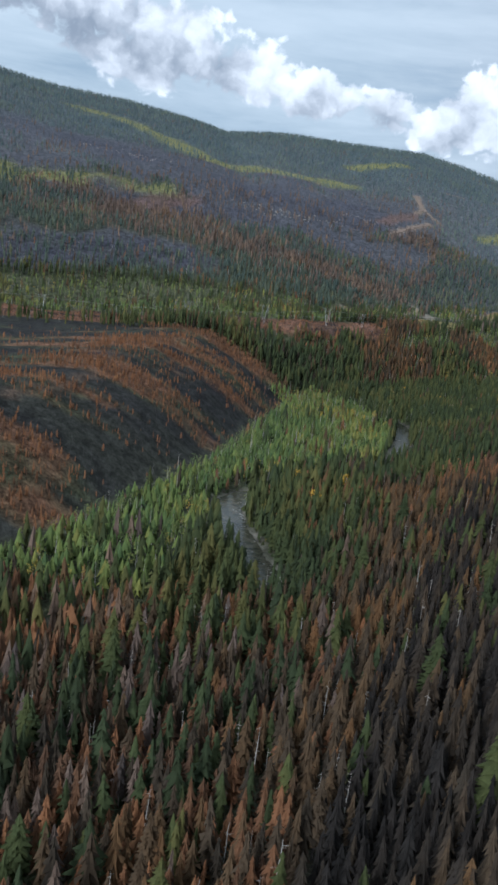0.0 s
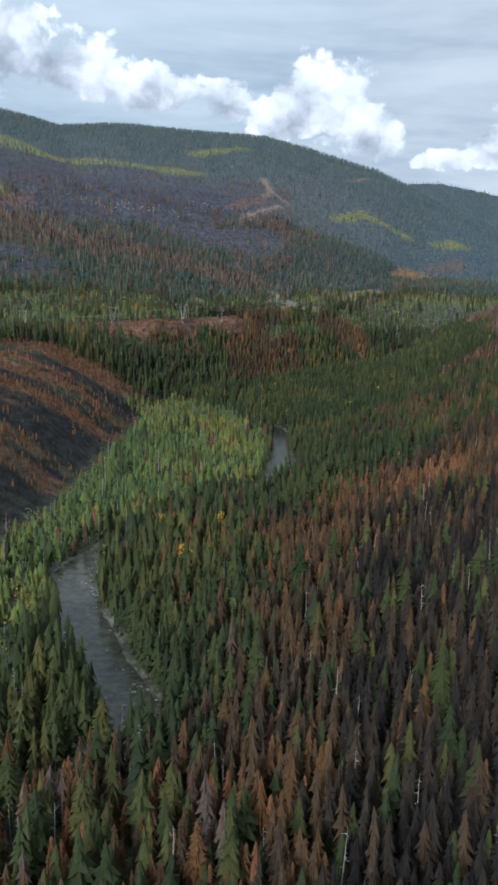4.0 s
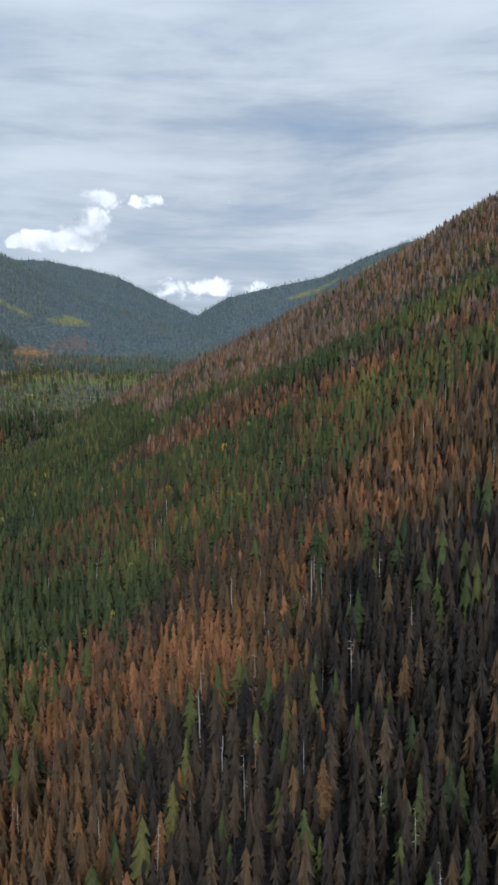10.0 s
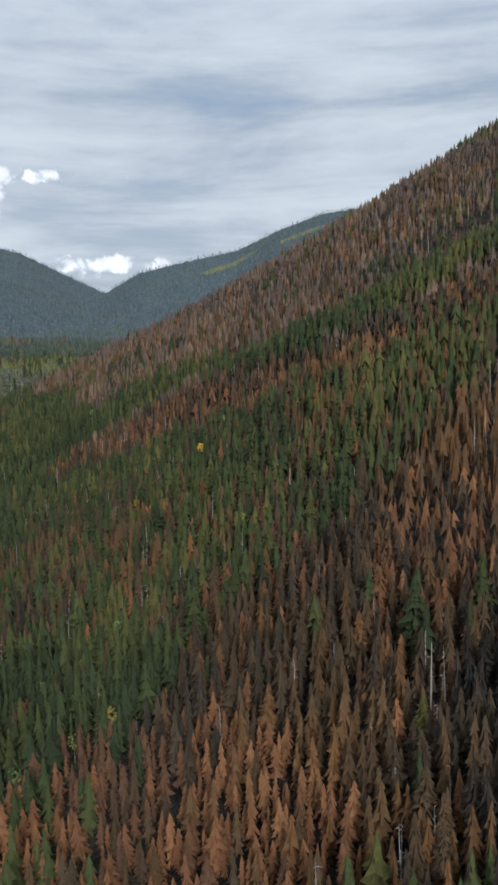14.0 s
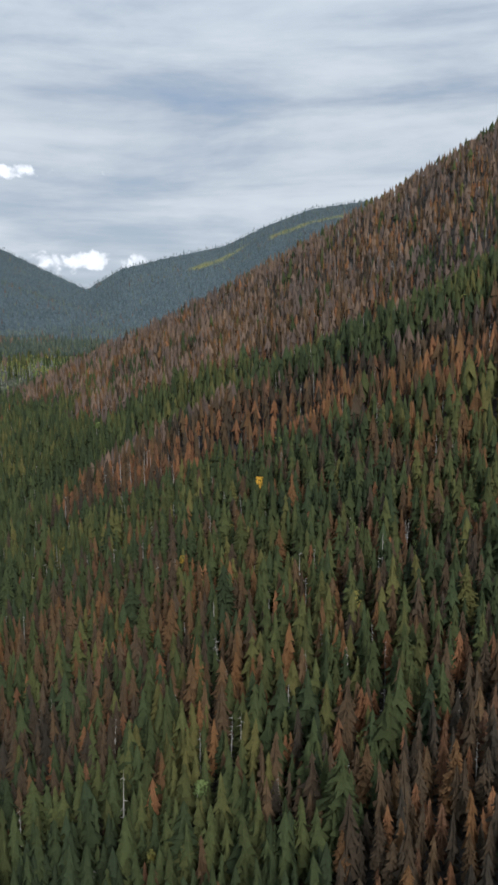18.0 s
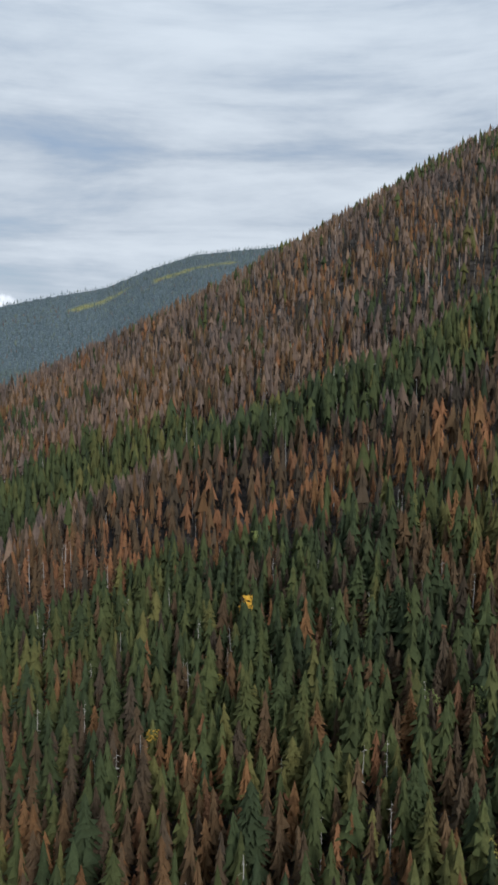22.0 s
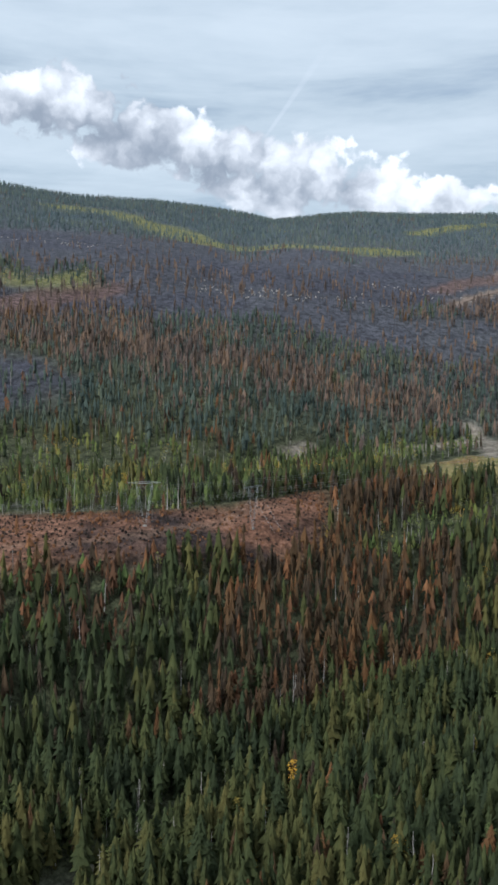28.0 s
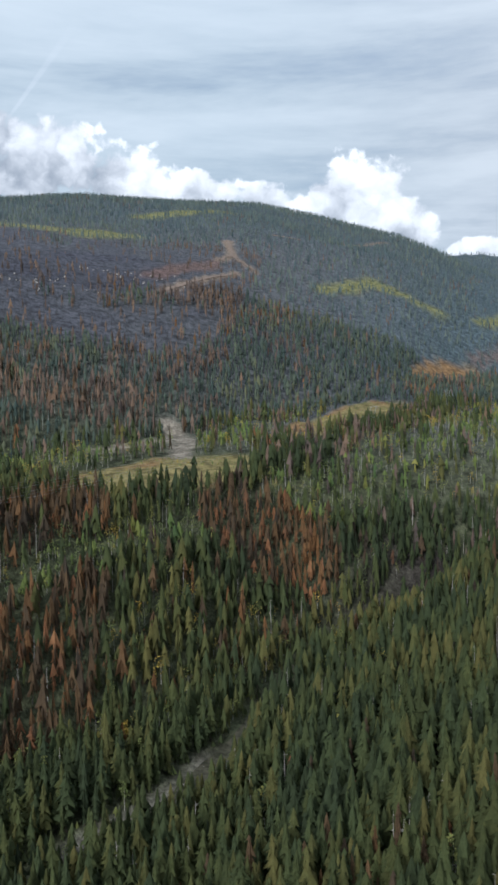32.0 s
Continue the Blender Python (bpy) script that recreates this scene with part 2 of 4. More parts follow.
def land(x, y):
    """Height of the ground."""
    x, y = np.asarray(x, float), np.asarray(y, float)
    az, r = around(x, y)
    u = upslope(x, y)
    river, _ = off_line(x, y, RIVER)
    d, side = off_line(x, y, SCARP)
    d = d * side
    low = tab(y, 0, -24, 450, -22, 839, -19, 1204, -13, 1500, -5)
    half = river_half(y)
    floor_z = low - 1.4 + 4.6 * step(river, half - 3, bank_half(y) + 13) + 1.2 * ripple(x, y, 60, 1, 3) * step(river, 14, 50)
    east = 0.43 * soft(u - 190, 22) + 0.16 * soft(u - 620, 60)
    east = (east + 9 * ripple(x, y, 240, 2, 3) * step(u, 230, 420)) * step(river, 6, 75)
    east = east - 17 * np.exp(-(off_line(x, y, RAVINE)[0] / 42) ** 2) + 9 * np.exp(-(off_line(x, y, SPUR)[0] / 34) ** 2)
    east = east - 0.8 * soft(r - tab(az, 20, 1150, 34, 1150, 45, 1150, 55, 1190, 65, 1280), 40) * step(az, 10, 30)
    high = tab(y, 0, 44, 510, 50, 900, 57, 1276, 68, 1494, 83, 1710, 101, 1835, 107, 1934, 121, 2050, 138, 2300, 157, 2600, 175, 4200, 300) + 3 * ripple(x, y, 130, 3, 3)
    high = high - 15 * step(-x, 20, 260) * (1 - step(y, 1250, 1500)) + 9 * np.exp(-((x - 170) / 120) ** 2 - ((y - 1310) / 90) ** 2)
    bank = tab(d, -12, 0, 0, 0.05, 40, 0.5, 95, 0.93, 130, 1.0) + 0.06 * ripple(x, y, 45, 4, 3) * step(d, 5, 60)
    z = floor_z + (high - floor_z) * np.clip(bank, 0, 1.05) * step(d, -12, 12)
    z = np.maximum(z, np.minimum(floor_z + east, 900))
    # the long mountain on the far side of the valley
    foot_r = tab(az, -90, 800, -40, 850, -20, 880, -2, 920, 11, 1230, 20, 1600, 27, 2100, 34, 2700)
    crest_r = tab(az, -90, 3300, -30, 3300, -10, 3500, 10, 3700, 20, 3300, 27, 3100, 34, 3000)
    crest_el = tab(az, *MAIN_EL)
    eye = tab(az, -40, 148, 0, 143, 30, 140)
    crest_z = eye + crest_r * np.tan(np.radians(crest_el)) - 14
    foot_z = high + 6
    k = (r - foot_r) / (crest_r - foot_r)
    main = foot_z + (crest_z - foot_z) * np.clip(k, -1, 1) + 26 * ripple(x, y, 520, 5, 4) * np.clip(k * 4, 0, 1) * np.clip((1 - k) * 3, 0.1, 1)
    main = main - 0.35 * soft(r - crest_r, 40)
    z = np.where((k > 0) & (az < 37) & (az > -100), np.maximum(z, main), z)
    # two further hills that close the valley
    d_el = tab(az, 12, 5.5, 18, 6.8, 21, 7.4, 23, 7.4, 26, 6.8, 28, 6.3, 30.4, 5.1, 33.5, 3.6, 38, 2.2, 45, 1)
    d_z = 150 + 4450 * np.tan(np.radians(d_el)) - 12
    dist = d_z - 0.33 * np.abs(r - 4450) + 20 * ripple(x, y, 400, 6, 3) * step(np.abs(r - 4450), 0, 500)
    z = np.where((az > 10) & (az < 46), np.maximum(z, dist), z)
    f_el = tab(az, 29, 1.6, 33.5, 3.6, 36, 5.0, 39.6, 5.8, 43, 6.4, 46, 7.7, 49, 8.7, 53, 9.1, 57, 9.4, 75, 10, 100, 8)
    f_z = 148 + 3600 * np.tan(np.radians(f_el)) - 14
    far = f_z - 0.30 * np.abs(r - 3600) + 24 * ripple(x, y, 420, 7, 3) * step(np.abs(r - 3600), 0, 500)
    return np.where((az > 28) & (az < 110), np.maximum(z, far), z)

# ---- materials ----
def material(name, rough=0.9, spec=0.2):
    mat = bpy.data.materials.new(name)
    mat.use_nodes = True
    g = Nodes(mat.node_tree)
    out = g.add("ShaderNodeOutputMaterial")
    bsdf = g.add("ShaderNodeBsdfPrincipled")
    bsdf.inputs["Roughness"].default_value = rough
    bsdf.inputs["Specular IOR Level"].default_value = spec
    g.put(out.inputs[0], bsdf.outputs[0])
    g.end = out
    return mat, g, bsdf


def bump(g, bsdf, height, strength, distance):
    b = g.add("ShaderNodeBump")
    g.put(b.inputs["Height"], height)
    b.inputs["Strength"].default_value, b.inputs["Distance"].default_value = strength, distance
    g.put(bsdf.inputs["Normal"], b.outputs[0])


def foliage(name, stops, rough=0.85):
    """Needles or leaves: each tree takes its own shade between the stops, with mottling inside the crown."""
    mat, g, bsdf = material(name, rough, 0.15)
    at = g.add("ShaderNodeAttribute", attribute_name="tint")
    sep = g.add("ShaderNodeSeparateColor")
    g.put(sep.inputs[0], at.outputs["Color"])
    ramp = g.add("ShaderNodeValToRGB")
    e = ramp.color_ramp.elements
    for i, c in enumerate(stops):
        q = e[i] if i < 2 else e.new(1.0)
        q.color = (*c, 1)
    for i, q in enumerate(sorted(range(len(stops)))):
        e[i].position = i / (len(stops) - 1)
    where = g.add("ShaderNodeNewGeometry").outputs["Position"]
    own = g.m("MULTIPLY", g.m("SUBTRACT", g.add("ShaderNodeObjectInfo").outputs["Random"], 0.5), sep.outputs[2])
    g.put(ramp.inputs[0], g.m("ADD", g.m("ADD", sep.outputs[0], own), g.m("MULTIPLY", g.m("SUBTRACT", g.noise(where, 0.35, 3.0), 0.5), 0.35)))
    value = g.m("MULTIPLY", g.m("ADD", 0.86, g.m("MULTIPLY", g.noise(where, 1.6, 2.0), 0.95)), g.m("ADD", 0.78, g.m("MULTIPLY", sep.outputs[1], 0.44)))
    grey = g.add("ShaderNodeCombineColor")
    for i in range(3):
        g.put(grey.inputs[i], value)
    colour = g.mix(1.0, ramp.outputs[0], grey.outputs[0], "MULTIPLY")
    g.put(bsdf.inputs["Base Color"], colour)
    # needles let part of the light through
    # the crown is shaded as one soft body: boughs follow its rounding
    face, body, both_ways = g.add("ShaderNodeVectorMath", operation="SCALE"), g.add("ShaderNodeVectorMath", operation="SCALE"), g.add("ShaderNodeVectorMath")
    unit, turned = g.add("ShaderNodeVectorMath", operation="NORMALIZE"), g.add("ShaderNodeVectorTransform", vector_type="NORMAL", convert_from="OBJECT", convert_to="WORLD")
    g.put(face.inputs[0], g.add("ShaderNodeNewGeometry").outputs["Normal"])
    face.inputs["Scale"].default_value = 0.6
    g.put(turned.inputs[0], g.add("ShaderNodeAttribute", attribute_name="puff").outputs["Vector"])
    g.put(body.inputs[0], turned.outputs[0])
    body.inputs["Scale"].default_value = 0.62
    g.put(both_ways.inputs[0], face.outputs[0])
    g.put(both_ways.inputs[1], body.outputs[0])
    g.put(unit.inputs[0], both_ways.outputs[0])
    g.put(bsdf.inputs["Normal"], unit.outputs[0])
    thin, both = g.add("ShaderNodeBsdfTranslucent"), g.add("ShaderNodeMixShader")
    g.put(thin.inputs[0], colour)
    both.inputs[0].default_value = 0.30
    g.put(both.inputs[1], bsdf.outputs[0])
    g.put(both.inputs[2], thin.outputs[0])
    g.put(g.end.inputs[0], both.outputs[0])
    return mat


def bark(name, dark, pale):
    mat, g, bsdf = material(name, 0.9, 0.1)
    where = g.add("ShaderNodeNewGeometry").outputs["Position"]
    g.put(bsdf.inputs["Base Color"], g.mix(g.noise(where, 0.9, 4.0), dark, pale))
    return mat


GREEN = foliage("spruce_needles", [(0.025, 0.034, 0.017), (0.034, 0.045, 0.019), (0.048, 0.056, 0.020), (0.082, 0.075, 0.025)])
DARK = foliage("blackened_needles", [(0.014, 0.013, 0.012), (0.021, 0.018, 0.016), (0.032, 0.026, 0.020), (0.050, 0.036, 0.024)])
# pale blue needles: the haze of distance is put into the colour
HAZE_FAR = foliage("far_haze_needles", [(0.056, 0.080, 0.086), (0.070, 0.094, 0.096), (0.086, 0.108, 0.098), (0.112, 0.130, 0.094)])
YOUNG = foliage("young_pine_needles", [(0.052, 0.082, 0.032), (0.078, 0.110, 0.035), (0.108, 0.134, 0.038), (0.165, 0.156, 0.042)])
SCORCH = foliage("scorched_needles", [(0.033, 0.027, 0.020), (0.054, 0.039, 0.025), (0.082, 0.051, 0.026), (0.122, 0.062, 0.026)])
# paler copy of the scorched needles: light and haze upslope mixed into the colour
TAN = foliage("hazed_tan_needles", [(0.072, 0.057, 0.050), (0.098, 0.072, 0.058), (0.124, 0.086, 0.062), (0.150, 0.098, 0.063)])
RUST = foliage("rusty_dead_needles", [(0.078, 0.045, 0.028), (0.116, 0.060, 0.032), (0.155, 0.072, 0.034), (0.195, 0.098, 0.046)])
ASPEN = foliage("aspen_leaves", [(0.078, 0.110, 0.042), (0.112, 0.138, 0.046), (0.150, 0.158, 0.050), (0.340, 0.225, 0.040)])
# between spruce and far needles: a thinner haze painted in
HAZE_MID = foliage("mid_haze_needles", [(0.040, 0.057, 0.050), (0.052, 0.070, 0.057), (0.066, 0.082, 0.059), (0.094, 0.098, 0.054)])
GOLD = foliage("golden_aspen_leaves", [(0.300, 0.200, 0.035), (0.420, 0.250, 0.035), (0.520, 0.300, 0.040)])
BARK = bark("spruce_bark", (0.030, 0.024, 0.020), (0.090, 0.075, 0.062))
CHAR = bark("charred_bark", (0.020, 0.019, 0.020), (0.085, 0.078, 0.074))
SILVER = bark("bare_silvery_wood", (0.180, 0.165, 0.150), (0.420, 0.395, 0.360))
PALE = bark("aspen_bark", (0.250, 0.240, 0.210), (0.480, 0.460, 0.410))


def ground_material():
    mat, g, bsdf = material("forest_floor", 0.95, 0.1)
    at = g.add("ShaderNodeAttribute", attribute_name="cover")
    where = g.add("ShaderNodeNewGeometry").outputs["Position"]
    coarse, grain = g.noise(where, 0.11, 6.0, 0.62), g.noise(where, 0.5, 4.0, 0.65)
    value = g.m("MULTIPLY", g.smooth(coarse, 0.28, 0.72, 0.45, 1.45), g.smooth(grain, 0.25, 0.75, 0.5, 1.5))
    grey = g.add("ShaderNodeCombineColor")
    for i in range(3):
        g.put(grey.inputs[i], value)
    g.put(bsdf.inputs["Base Color"], g.mix(1.0, at.outputs["Color"], grey.outputs[0], "MULTIPLY"))
    bump(g, bsdf, grain, 0.8, 1.5)
    return mat


# ---- what grows where ----
POWER = np.array([(-900, 1000), (-285, 1165), (-85, 1212), (28, 1237), (124, 1268), (185, 1302), (250, 1420), (330, 1490), (440, 1600), (620, 1830), (900, 2150)], float)
FIELDS = [(342, 1545, 105, 52, 40), (560, 1835, 185, 46, 54), (805, 2195, 130, 42, 47)]
GRAVEL = [np.array([(357, 1607), (365, 1685), (352, 1765)], float), np.array([(290, 1650), (345, 1692)], float), np.array([(165, 1560), (190, 1600)], float)]
YELLOW = [(np.array([(-625, 2931), (-488, 2940), (-328, 2829), (-181, 2661), (-34, 2679)], float), 66), (np.array([(-36, 2767), (65, 2628), (190, 2663), (300, 2724)], float), 60),
          (np.array([(328, 3062), (425, 3177), (568, 3413)], float), 40), (np.array([(-700, 1740), (-464, 1864), (-294, 1960), (-221, 2010)], float), 62),
          (np.array([(660, 2480), (794, 2600), (889, 2530)], float), 40), (np.array([(1000, 2560), (1150, 2700)], float), 26),
          (np.array([(2540, 2830), (2600, 2700), (2680, 2620)], float), 38), (np.array([(2300, 3040), (2483, 2987)], float), 30)]
EMBER = [(np.array([(-600, 1570), (-395, 1691), (-301, 1790), (-153, 2007)], float), 36), (np.array([(342, 2287), (459, 2476)], float), 22), (np.array([(900, 2330), (1060, 2480)], float), 26)]
ASH = [(np.array([(-620, 1400), (-421, 1440), (-259, 1590), (-150, 1610)], float), 105), (np.array([(-500, 2330), (-195, 2267), (-11, 2239), (153, 2216), (282, 2294)], float), 130),
       (np.array([(-300, 1900), (0, 2000)], float), 90)]
TRACK = [np.array(q, float) for q in (((-155, 538), (-131, 594), (-110, 685), (-110, 763)),)]
ROADS = [np.array(q, float) for q in (((508, 2780), (498, 2570), (532, 2480)), ((498, 2570), (468, 2500)), ((350, 2195), (425, 2295), (492, 2420)), ((630, 2909), (697, 2905)),
                                      ((844, 3113), (1025, 3316)), ((-300, 1150), (59, 1222), (129, 1257), (164, 1307), (188, 1341)))]


def near_lines(x, y, items, jitter):
    """1 on the lines, 0 away from them."""
    w = np.zeros(np.shape(x))
    for line, half in items:
        w = np.maximum(w, 1 - step(off_line(x, y, line)[0] + jitter * half, half * 0.6, half * 1.15))
    return w


def cover_kind(x, y):
    """Shares in 0..1 of burnt black, rusty slash, field, gravel and yellowing stands; it serves the soil and the trees."""
    az, r = around(x, y)
    d, side = off_line(x, y, SCARP)
    d = d * side
    n1, n2 = ripple(x, y, 170, 11, 4), ripple(x, y, 60, 12, 3)
    line, _ = off_line(x, y, POWER)
    reach = tab(x, 40, 62, 90, 46, 165, 26)
    slash = (1 - step(line + 14 * n2, reach - 8, reach + 8)) * step(d, 55, 82) * (1 - step(x + 20 * n2, 205, 228))
    terrace = step(d, -16, 0) * (1 - step(y + 60 * n1, 1050, 1150)) * step(x, -900, -700)
    streak = 1.2 * ripple(0.25 * x + 0.97 * y + 0.55 * d, d * 0.22, 34, 44, 3) + 0.45 * ripple(x, y, 110, 41, 4)
    black = terrace * step(-streak, -0.45, -0.05)
    black = np.maximum(black, near_lines(x, y, ASH, 0.7 * n1 + 0.3 * n2))
    swept = step(r + 160 * n1, 1380, 1480) * (1 - step(r + 220 * n1, 1980, 2160)) * (1 - step(az + 5 * n1, 9, 15))
    black = np.maximum(black, 0.8 * swept * step(n1 + 0.6 * n2, -0.55, 0.15) * (1 - near_lines(x, y, YELLOW, n2)))
    f = np.zeros(np.shape(x))
    for cx, cy, rx, ry, turn in FIELDS:
        c, s = math.cos(radians(turn)), math.sin(radians(turn))
        px, py = (x - cx) * c + (y - cy) * s, -(x - cx) * s + (y - cy) * c
        f = np.maximum(f, 1 - step((px / rx) ** 2 + (py / ry) ** 2 + 0.35 * n2 + 0.2 * n1, 0.75, 1.05))
    gravel = near_lines(x, y, [(q, 13) for q in GRAVEL], 0.4 * n2)
    yellow = near_lines(x, y, YELLOW, 0.5 * n1 + 0.5 * n2)
    return black, slash, f, gravel, yellow, streak


def grid_lines(a, b, lo, hi, fine, grow=1.09, top=70.0):
    v, s = list(np.arange(a, b + fine, fine)), fine
    while v[-1] < hi:
        s = min(s * grow, top)
        v.append(v[-1] + s)
    s = fine
    while v[0] > lo:
        s = min(s * grow, top)
        v.insert(0, v[0] - s)
    return np.array(v)


def sheet_mesh(name, xs, ys, zs, mat, colours=None):
    nx, ny = len(xs), len(ys)
    gx, gy = np.meshgrid(xs, ys)
    co = np.stack([gx, gy, zs], -1).reshape(-1, 3)
    i = np.arange(nx * ny).reshape(ny, nx)
    q = np.stack([i[:-1, :-1], i[:-1, 1:], i[1:, 1:], i[1:, :-1]], -1).reshape(-1, 4)
    return raw_mesh(name, co, q, [mat], colours=colours, attr="cover", smooth=True)


def raw_mesh(name, co, faces, mats, index=None, colours=None, attr="tint", smooth=False, puff=None):
    me = bpy.data.meshes.new(name)
    n, k = faces.shape
    me.vertices.add(len(co))
    me.vertices.foreach_set("co", np.ascontiguousarray(co, np.float32).ravel())
    me.loops.add(n * k)
    me.loops.foreach_set("vertex_index", np.ascontiguousarray(faces, np.int32).ravel())
    me.polygons.add(n)
    me.polygons.foreach_set("loop_start", np.arange(0, n * k, k, dtype=np.int32))
    for mat in mats:
        me.materials.append(mat)
    if index is not None:
        me.polygons.foreach_set("material_index", np.ascontiguousarray(index, np.int32))
    if smooth:
        me.polygons.foreach_set("use_smooth", np.ones(n, bool))
    if colours is not None:
        a = me.attributes.new(attr, "FLOAT_COLOR", "POINT")
        a.data.foreach_set("color", np.ascontiguousarray(colours, np.float32).ravel())
    if puff is not None:
        me.attributes.new("puff", "FLOAT_VECTOR", "POINT").data.foreach_set("vector", np.ascontiguousarray(puff, np.float32).ravel())
    me.update(calc_edges=True)
    return me


def build_ground():
    xs = grid_lines(-420, 1000, -4600, 5000, 9.0, 1.09, 32.0)
    ys = grid_lines(40, 1800, -1500, 5300, 9.0, 1.09, 32.0)
    gx, gy = np.meshgrid(xs, ys)
    zs = land(gx, gy)
    az, r = around(gx, gy)
    black, slash, field, gravel, yellow, streak = cover_kind(gx, gy)
    river, _ = off_line(gx, gy, RIVER)
    d, side = off_line(gx, gy, SCARP)
    d = d * side
    u = upslope(gx, gy)
    haze_lift = step(r, 880, 1000)
    n1, n2 = ripple(gx, gy, 40, 21, 4), ripple(gx, gy, 300, 22, 4)
    col = np.zeros(gx.shape + (3,)) + np.array((0.066, 0.072, 0.040))

    def lay(c, w):
        c = np.stack([q + 0 * gx for q in c], -1)
        col[:] = col + (c - col) * np.clip(w, 0, 1)[..., None]

    lay((0.046, 0.040, 0.035), step(u, 150, 260) * (gy < 1500))
    lay((0.024, 0.022, 0.021), step(u, 205, 260) * (1 - step(gy, 560, 660)) * 0.85)
    lay((0.022, 0.020, 0.020), 1 - step(off_line(gx, gy, SPUR)[0] + 8 * n1, 18, 42))
    # far slopes: soil greyed and blued with distance, haze painted into the cover
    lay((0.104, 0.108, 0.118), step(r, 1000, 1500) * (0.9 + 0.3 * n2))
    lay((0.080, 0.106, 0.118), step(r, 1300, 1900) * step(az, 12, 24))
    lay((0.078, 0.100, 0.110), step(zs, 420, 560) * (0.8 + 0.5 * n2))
    lay((0.190, 0.185, 0.070), 0.9 * yellow)
    # burnt black; on the far mountain lifted and blued to paint in haze
    lay((0.026 + 0.034 * haze_lift, 0.025 + 0.036 * haze_lift, 0.027 + 0.050 * haze_lift), black * (0.85 + 0.3 * n1))
    rusty = step(d, -14, 6) * (1 - step(gy, 1000, 1150)) * step(streak + 0.4 * n1, 0.18, 0.6)
    lay((0.180, 0.090, 0.055), 0.85 * rusty)
    lay((0.190, 0.100, 0.066), near_lines(gx, gy, EMBER, n1) * 0.45)
    lay((0.185, 0.096, 0.062), slash)
    lay((0.034, 0.030, 0.030), slash * step(n1 + 0.4 * n2, 0.02, 0.3) * 0.9)
    lay((0.205, 0.170, 0.072), field)
    lay((0.215, 0.110, 0.058), field * step(n1 + n2, 0.0, 0.3) * 0.7)
    lay((0.225, 0.195, 0.155), gravel)
    lay((0.230, 0.170, 0.125), near_lines(gx, gy, [(q, 12) for q in ROADS[:-1]], 0.2 * n1) * 0.9)
    lay((0.200, 0.125, 0.085), near_lines(gx, gy, [(ROADS[-1], 6)], 0.3 * n1) * 0.5)
    lay((0.150, 0.098, 0.068), near_lines(gx, gy, [(q, 5) for q in TRACK], 0.3 * n1) * 0.5)
    sandy = step(gy, 930, 990) * (1 - step(gy, 1100, 1150))
    lay((0.150 + 0.11 * sandy, 0.138 + 0.10 * sandy, 0.115 + 0.09 * sandy), (1 - step(river - bank_half(gy) + 2 * n1, 0, 5)) * step(bank_half(gy), 4.0, 6.5))
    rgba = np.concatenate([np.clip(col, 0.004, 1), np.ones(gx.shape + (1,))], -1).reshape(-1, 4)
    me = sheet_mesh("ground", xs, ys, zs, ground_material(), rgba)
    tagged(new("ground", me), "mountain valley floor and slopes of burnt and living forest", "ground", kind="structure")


def build_river():
    mat, g, bsdf = material("shallow_river_water", 0.25, 0.22)
    where = g.add("ShaderNodeNewGeometry").outputs["Position"]
    shoal = g.smooth(g.noise(where, 0.22, 7.0, 0.68), 0.32, 0.68)
    g.put(bsdf.inputs["Base Color"], g.mix(shoal, (0.030, 0.032, 0.022), (0.098, 0.090, 0.064)))
    bump(g, bsdf, g.noise(where, 0.9, 4.0), 0.12, 0.15)
    line = []
    for (ax, ay), (bx, by) in zip(RIVER[:-1], RIVER[1:]):
        for k in np.linspace(0, 1, 8, endpoint=False):
            line.append((ax + (bx - ax) * k, ay + (by - ay) * k))
    line = np.array(line + [tuple(RIVER[-1])])
    for _ in range(6):
        line[1:-1] = (line[:-2] + 2 * line[1:-1] + line[2:]) / 4
    t = np.gradient(line, axis=0)
    t /= np.linalg.norm(t, axis=1)[:, None]
    side = np.stack([-t[:, 1], t[:, 0]], -1)
    level = tab(line[:, 1], 0, -24, 450, -22, 839, -19, 1204, -13, 1500, -5) - 0.3
    half = river_half(line[:, 1])[:, None] + 1.0
    rows = [np.concatenate([line + side * w * half, level[:, None]], 1) for w in np.linspace(-1, 1, 7)]
    co = np.concatenate(rows)
    n = len(line)
    i = np.arange(7 * n).reshape(7, n)
    q = np.stack([i[:-1, :-1], i[:-1, 1:], i[1:, 1:], i[1:, :-1]], -1).reshape(-1, 4)
    tagged(new("river", raw_mesh("river", co, q, [mat], smooth=True)), "shallow grey river winding over gravel between conifers", "river", kind="structure")


